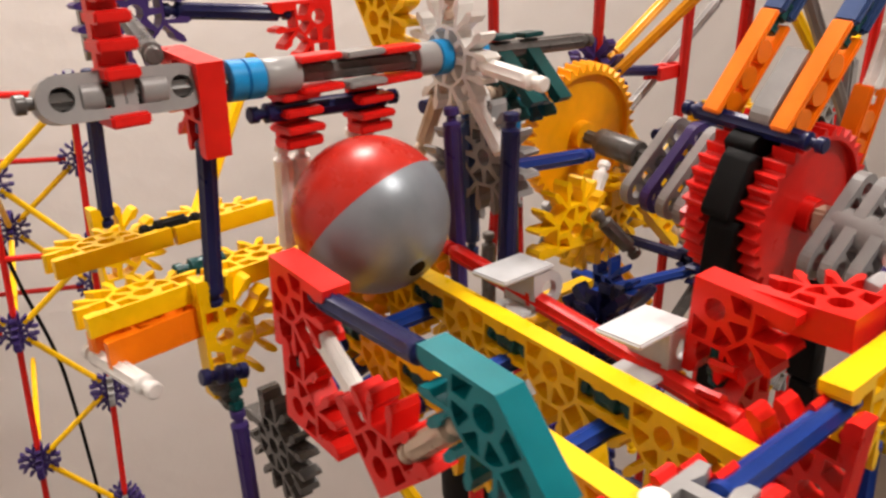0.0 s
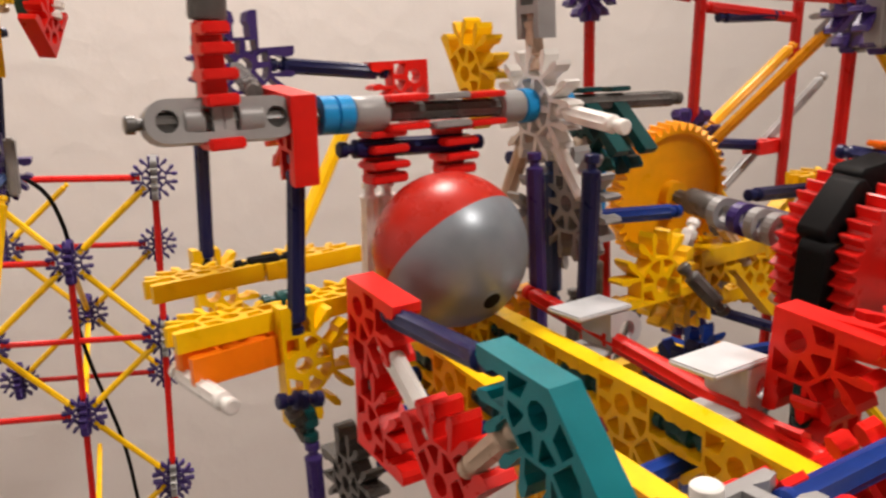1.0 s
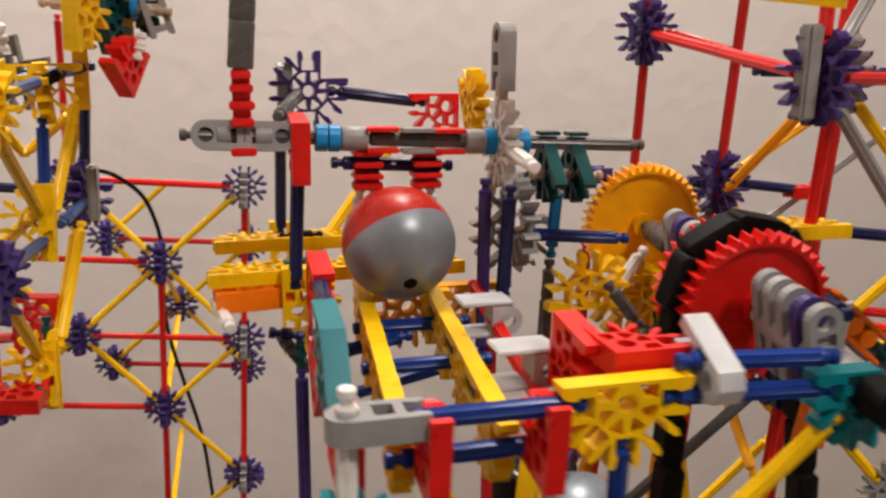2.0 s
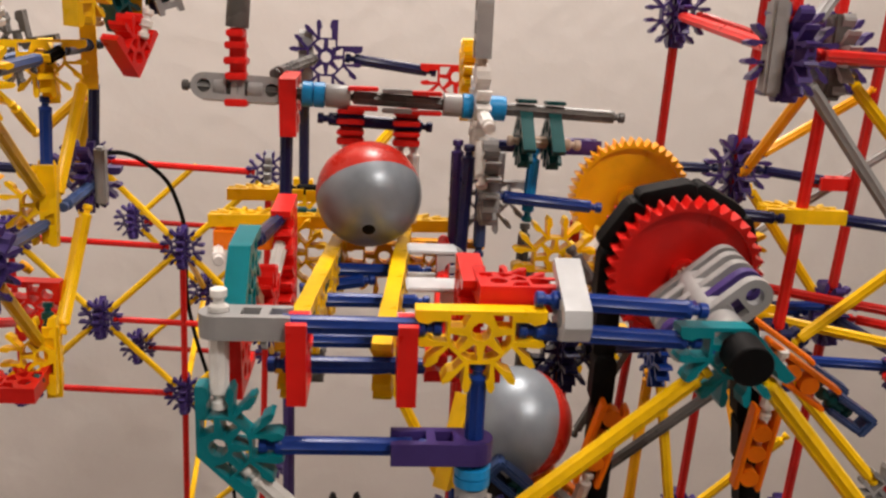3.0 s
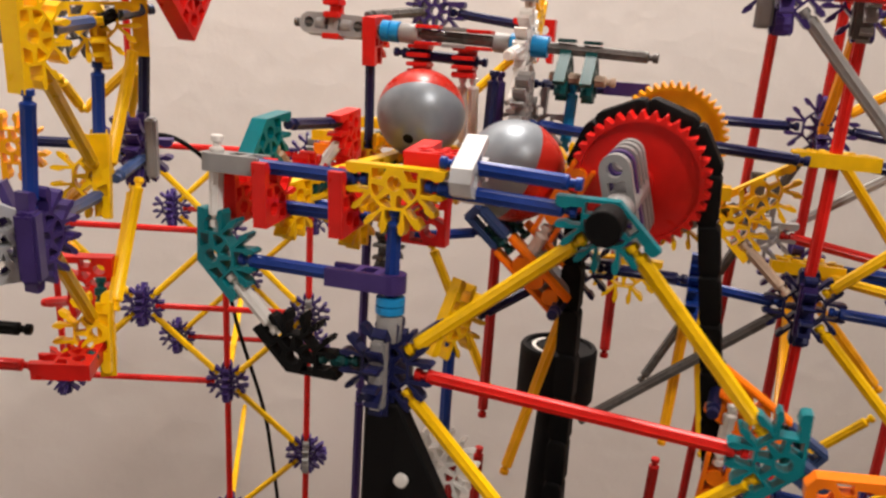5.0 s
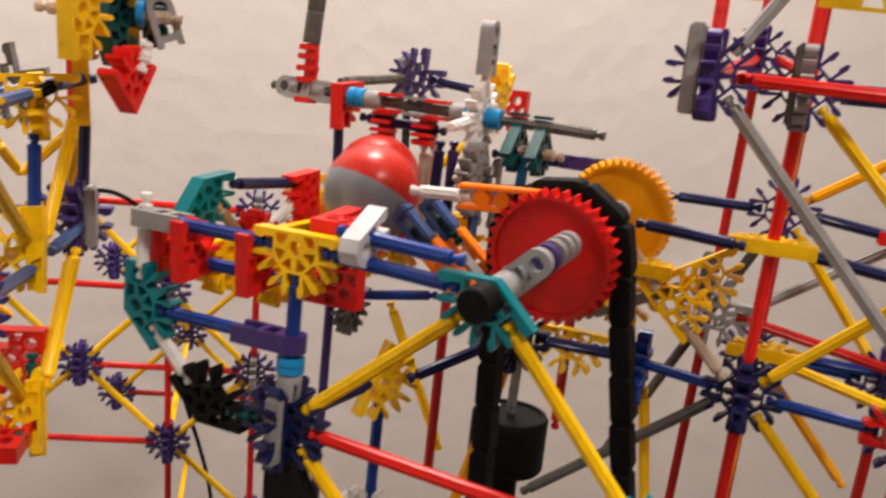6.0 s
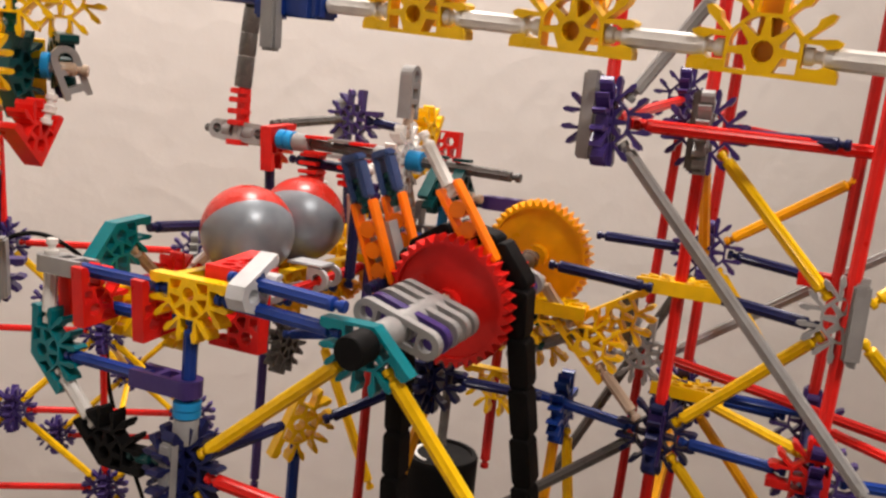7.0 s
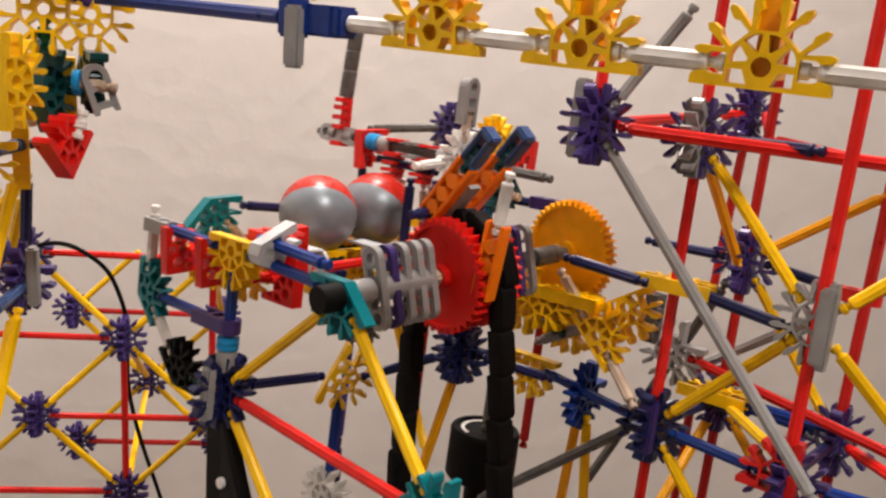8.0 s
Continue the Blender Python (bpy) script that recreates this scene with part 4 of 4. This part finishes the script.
# ---------------------------------------------------------------- far lattice and near bracket of the neighbouring module
def far_tower():
    t = Thing("far_lattice", "slim lattice of red rods and yellow diagonals before the wall", "tower", (0, 0, FLOOR_Z), "side lattices")
    A = 0.0780
    o = Vector((-0.1988, 0.5288, -0.0961))
    ex = Vector((math.cos(radians(-3.3)), math.sin(radians(-3.3)), 0))
    ey = Vector((-ex.y, ex.x, 0))

    def N(i, j, k=0.0):
        side = Vector((0, 0, 0)) if k == 0 else ex * (A - 0.012) - UP * 0.030
        return o + ex * (A * i) + UP * (A * j) + ey * k + side
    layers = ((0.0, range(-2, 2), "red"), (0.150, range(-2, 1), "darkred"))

    def there(i, j):
        return (i + j) % 2 == 0 and (i >= 0 or j >= -2)
    for k, ii, c in layers:
        for i in ii:
            for j in range(-6, 2):
                if not there(i, j) or (k and j > 0):
                    continue
                p = N(i, j, k)
                t.conn(8, p, FRONT, ex, "purple", 0, 0.0060)
                t.conn(7, p, SIDE, UP, "purple" if i < 1 else "gray", 45, 0.0060)
                if j < 1 and i + 1 in ii and there(i + 1, j + 1):
                    q = N(i + 1, j + 1, k)
                    t.rod(p + (q - p) * 0.11, q - (q - p) * 0.11, "yellow")
                if i + 1 in ii and j > -6 and there(i + 1, j - 1):
                    q = N(i + 1, j - 1, k)
                    t.rod(p + (q - p) * 0.11, q - (q - p) * 0.11, "yellow")
                if j - 2 >= -6 and there(i, j - 2) and (i in (0, 1, -2) if k == 0 else i in (1, -1)):
                    q = N(i, j - 2, k)
                    t.rod(p + (q - p) * 0.078, q - (q - p) * 0.078, c)
                if i - 2 in ii and there(i - 2, j):
                    q = N(i - 2, j, k)
                    t.rod(p + (q - p) * 0.078, q - (q - p) * 0.078, c)
    t.rod(N(-1, 1) + UP * 0.012, N(-1, 3) - UP * 0.012, "red", "upright")
    for i in (0, 1):
        p = N(i, -6 if i % 2 == 0 else -5, 0)
        t.rod(p - UP * 0.012, Vector((p.x, p.y, FLOOR_Z + 0.001)), "red", "upright")
    for j in (0, -2, -4):
        for i in (0,):
            a, b = N(i, j, 0), N(i - 1, j + 1 if j < 0 else j - 1, 0.150)
            t.rod(a + (b - a) * 0.08, b - (b - a) * 0.08, "yellow")
    for j in (1, -1, -3):
        a, b = N(1, j, 0), N(0, j - 1, 0.150)
        t.rod(a + (b - a) * 0.08, b - (b - a) * 0.08, "yellow")
    return t


def far_cable():
    cu = bpy.data.curves.new("cable", "CURVE")
    cu.dimensions = "3D"
    cu.bevel_depth, cu.bevel_resolution = 0.0020, 3
    sp = cu.splines.new("BEZIER")
    pts = [(-0.318, 0.655, 0.005), (-0.280, 0.648, 0.032), (-0.248, 0.652, 0.020), (-0.229, 0.668, -0.018), (-0.226, 0.700, -0.140), (-0.190, 0.715, -0.310), (-0.160, 0.72, FLOOR_Z + 0.003)]
    pts = [Vector((-0.1988, 0.5288, -0.0961)) + (Vector(p) - Vector((-0.2237, 0.6591, -0.0582))) for p in pts[:-1]] + [Vector(pts[-1])]
    sp.bezier_points.add(len(pts) - 1)
    for b, p in zip(sp.bezier_points, pts):
        b.co = p
        b.handle_left_type = b.handle_right_type = "AUTO"
    cu.materials.append(COL["black"])
    return tagged(new("cable", cu), "thin black cable looped over the lattice", "cable")


def near_bracket():
    t = Thing("near_bracket", "yellow and blue side bracket with red connectors", "bracket", (-0.2, 0.2, FLOOR_Z), "side lattices")
    away = (-0.93, 0.37, 0)
    back = (-0.97, -0.25, 0)
    # front post with its fan and purple joint
    t.conn(5, (-0.2036, 0.1250, 0.1229), away, UP, "yellow", 0, 0.0078)
    t.rod((-0.2026, 0.1200, 0.1044), (-0.2059, 0.1200, 0.0555), "blue", "post")
    t.rod((-0.1991, 0.1200, 0.1628), (-0.2006, 0.1200, 0.1403), "blue", "post")
    t.block((-0.2041, 0.1120, 0.0446), (0.0082, 0.0090, 0.0290), "purple", name="spacer")
    t.conn(5, (-0.2031, 0.1180, 0.0458), away, UP, "purple", 0, 0.0062)
    t.conn(7, (-0.2202, 0.1350, 0.0422), FRONT, UP, "purple", 20, 0.0062)
    t.conn(4, (-0.2206, 0.1280, 0.0485), (0.6, -0.8, 0), UP, "pale", 60, 0.0062)
    t.conn(3, (-0.2237, 0.1300, 0.0279), (0.5, -0.8, 0.2), UP, "pale", 0, 0.0062)
    # middle post
    t.conn(5, (-0.2029, 0.2050, 0.1225), (0.25, -0.95, 0.15), (0.97, 0.25, 0.05), "yellow", 180)
    t.conn(5, (-0.2043, 0.2150, 0.1182), (0.95, 0.25, 0.1), DEPTH, "yellow", 180)
    t.rod((-0.1999, 0.1350, 0.1247), (-0.2013, 0.1970, 0.1215), "steel")
    t.rod((-0.1956, 0.2080, 0.1242), (-0.1907, 0.2400, 0.1246), "steel")
    t.rod((-0.1982, 0.2000, 0.1219), (-0.1946, 0.2050, 0.1241), "black")
    t.rod((-0.2029, 0.2060, 0.1023), (-0.2049, 0.2060, 0.0590), "blue", "post")
    t.conn(5, (-0.2052, 0.2070, 0.0482), back, UP, "yellow", 0, 0.0078)
    t.conn(5, (-0.2063, 0.2030, 0.0473), (0.1, -0.96, 0.25), UP, "yellow", 0)
    t.conn(7, (-0.2316, 0.2600, 0.1153), FRONT, UP, "dark", 10)
    t.clip((-0.2200, 0.1500, 0.1222), UP, SIDE, "gray", 0.024)
    # rear post
    t.conn(5, (-0.1924, 0.2450, 0.1218), back, UP, "yellow", 0, 0.0078)
    t.rod((-0.1952, 0.2620, 0.1052), (-0.1978, 0.2620, 0.0572), "navy", "post")
    t.conn(7, (-0.2021, 0.2580, 0.0478), FRONT, UP, "purple", 0, 0.0062)
    t.conn(7, (-0.1984, 0.2550, 0.0488), SIDE, UP, "purple", 45, 0.0062)
    t.block((-0.1907, 0.2500, 0.0511), (0.0058, 0.0080, 0.0330), "gray", name="spacer")
    t.rod((-0.1982, 0.2060, 0.0456), (-0.1962, 0.2500, 0.0451), "steel")
    t.rod((-0.2014, 0.1300, 0.0495), (-0.2050, 0.2000, 0.0385), "steel")
    t.rod((-0.2678, 0.2850, 0.0426), (-0.2079, 0.2650, 0.0476), "navy")
    # yellow braces
    t.rod((-0.2013, 0.1320, 0.1093), (-0.2062, 0.2000, 0.0539), "yellow", "brace")
    t.rod((-0.1946, 0.2420, 0.1079), (-0.2021, 0.2080, 0.0471), "yellow", "brace")
    t.rod((-0.2081, 0.3000, 0.0871), (-0.2167, 0.2900, 0.0420), "yellow", "brace")
    t.rod((-0.2502, 0.3300, 0.0525), (-0.2160, 0.3200, 0.0848), "yellow", "brace")
    t.rod((-0.2542, 0.3000, 0.0777), (-0.2478, 0.3200, 0.0547), "yellow", "brace")
    t.rod((-0.1951, 0.2380, 0.0373), (-0.2022, 0.2030, -0.0250), "yellow", "brace")
    t.rod((-0.2021, 0.2520, 0.0295), (-0.2056, 0.2120, -0.0246), "yellow", "brace")
    t.rod((-0.2037, 0.1300, 0.0366), (-0.2087, 0.1900, -0.0239), "yellow", "brace")
    t.rod((-0.2660, 0.3300, -0.0089), (-0.2443, 0.3100, 0.0141), "amber", "brace")
    t.rod((-0.2687, 0.3300, -0.0363), (-0.2614, 0.3300, -0.0432), "amber", "brace")
    t.conn(5, (-0.2833, 0.3000, 0.0353), FRONT, SIDE, "amber", -90)
    t.conn(5, (-0.2046, 0.1950, -0.0346), back, UP, "yellow", 0, 0.0078)
    t.conn(5, (-0.2069, 0.1880, -0.0297), (0.1, -0.96, 0.25), UP, "yellow", 0)
    # red ends
    t.conn(3, (-0.2136, 0.2220, -0.0087), FRONT, SIDE, "red", 180, 0.0070)
    t.conn(3, (-0.2286, 0.2350, -0.0242), FRONT, SIDE, "red", 270, 0.0070)
    t.rod((-0.2070, 0.2000, -0.0048), (-0.2067, 0.1960, -0.0186), "green")
    t.rod((-0.2051, 0.1760, -0.0359), (-0.2084, 0.1700, -0.0394), "green")
    t.conn(3, (-0.2098, 0.1680, -0.0383), UP, SIDE, "red", 90, 0.0085)
    t.rod((-0.2548, 0.1650, -0.0355), (-0.2304, 0.1680, -0.0386), "red")
    t.rod((-0.2600, 0.2620, -0.0487), (-0.2349, 0.2450, -0.0386), "red")
    t.rod((-0.2485, 0.1500, -0.0087), (-0.2226, 0.1500, -0.0103), "black")
    # hanging chute head
    t.conn(4, (-0.1715, 0.2120, 0.1561), away, UP, "green", 22, 0.0085)
    t.rod((-0.1679, 0.2050, 0.1884), (-0.1698, 0.2100, 0.1737), "teal")
    t.rod((-0.1659, 0.2050, 0.1401), (-0.1629, 0.2050, 0.1271), "tan")
    t.conn(3, (-0.1618, 0.2060, 0.1243), (0.96, -0.28, 0), UP, "red", -45, 0.0085)
    t.rod((-0.1541, 0.2120, 0.1468), (-0.1565, 0.2080, 0.1334), "white")
    t.rod((-0.1858, 0.2300, 0.1491), (-0.1833, 0.2350, 0.1350), "tan")
    t.rod((-0.2027, 0.2150, 0.1582), (-0.1774, 0.2140, 0.1581), "tan")
    t.rod((-0.1586, 0.2220, 0.1583), (-0.1407, 0.2220, 0.1574), "tan")
    t.tube((-0.1606, 0.2220, 0.1587), (-0.1573, 0.2220, 0.1586), 0.0060, "sky", "ring")
    t.clip((-0.1509, 0.2220, 0.1620), (0.35, 0, -1), (0.35, -0.93, 0), "gray", 0.018, th=0.0050)
    t.conn(4, (-0.1568, 0.2400, 0.1663), (0.9, 0.4, 0), UP, "green", 90, 0.0085)
    t.rod((-0.1555, 0.2350, 0.1519), (-0.1558, 0.2350, 0.1427), "navy")
    t.conn(5, (-0.1664, 0.2360, 0.1488), back, UP, "yellow", 0)
    t.conn(5, (-0.1682, 0.2050, 0.1918), (0.1, -0.98, 0.1), SIDE, "yellow", 180)
    t.conn(5, (-0.1562, 0.2400, 0.1902), (0.1, -0.98, 0.1), SIDE, "yellow", 180)
    t.conn(5, (-0.1765, 0.1800, 0.1610), away, UP, "yellow", 0, 0.0078)
    t.rod((-0.1737, 0.1900, 0.2097), (-0.1471, 0.2000, 0.1961), "purple")
    t.rod((-0.2274, 0.2100, 0.1161), (-0.1855, 0.2450, 0.1243), "steel")
    t.rod((-0.2064, 0.1650, 0.1513), (-0.2065, 0.1680, 0.1393), "white")
    return t


MACHINE = [front_frame(), ball_track(), side_arm(), left_wing(), trip_axle(), right_tower(), gear_bracket(), motor_can()]
SHAFT = drive_shaft()
CHAIN, LINK_LIST = chain()
CARRIERS = [(carrier(), -6.52 * SPEED), (carrier(), 1.43 * SPEED)]
FINGERS = [(finger(), -4.78 * SPEED), (finger(), 3.05 * SPEED)]
BALL_A = ball("ball", (-0.2, 0.70, 0.68), (0.02, -0.86, -0.50), "grey and red two-tone hollow ball resting on the track")
BALL_B = ball("ball", (0.78, 0.48, -0.40), (0.5, 0.85, 0.1), "grey and red two-tone hollow ball lifted by the scoop")
overhead_beam()
far_tower()
far_cable()
near_bracket()

# the lifted ball in the machine's own axes: seconds, across, height, roll
LIFT = [
    (0, 0.025, -0.100, 0), (1, 0.025, -0.066, 0), (2, 0.025, -0.034, 0), (2.5, 0.0246, -0.0185, 0), (3, 0.0236, -0.0065, 0), (3.5, 0.0230, 0.0085, 0),
    (4.2, 0.0206, 0.0290, 0), (4.8, 0.0206, 0.0550, 2), (5.3, 0.0206, 0.0785, 5), (5.5, 0.0156, 0.0800, 15), (5.7, 0.0060, 0.0815, 40), (5.9, -0.0110, 0.0835, 82),
    (6.1, -0.0310, 0.0825, 128), (6.3, -0.0430, 0.0820, 155), (6.6, -0.0460, 0.0815, 160), (7, -0.0460, 0.0815, 160), (8, -0.0460, 0.0815, 160),
]


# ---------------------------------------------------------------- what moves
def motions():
    # the whole machine follows the base pose fitted to the camera's view
    base = {t: fitted_base(t) for t in STEPS}
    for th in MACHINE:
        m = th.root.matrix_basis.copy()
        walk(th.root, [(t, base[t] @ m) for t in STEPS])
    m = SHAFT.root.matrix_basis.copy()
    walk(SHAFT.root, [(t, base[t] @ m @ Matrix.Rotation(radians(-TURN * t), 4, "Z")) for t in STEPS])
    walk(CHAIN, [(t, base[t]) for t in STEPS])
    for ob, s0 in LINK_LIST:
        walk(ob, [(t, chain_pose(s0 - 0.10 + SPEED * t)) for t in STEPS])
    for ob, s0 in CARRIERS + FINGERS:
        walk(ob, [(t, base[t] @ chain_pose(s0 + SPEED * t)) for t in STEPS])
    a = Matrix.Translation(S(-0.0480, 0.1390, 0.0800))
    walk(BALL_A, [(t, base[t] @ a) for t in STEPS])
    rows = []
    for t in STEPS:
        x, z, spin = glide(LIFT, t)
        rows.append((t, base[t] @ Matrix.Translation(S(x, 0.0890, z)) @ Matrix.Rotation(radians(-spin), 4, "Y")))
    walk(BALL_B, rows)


motions()
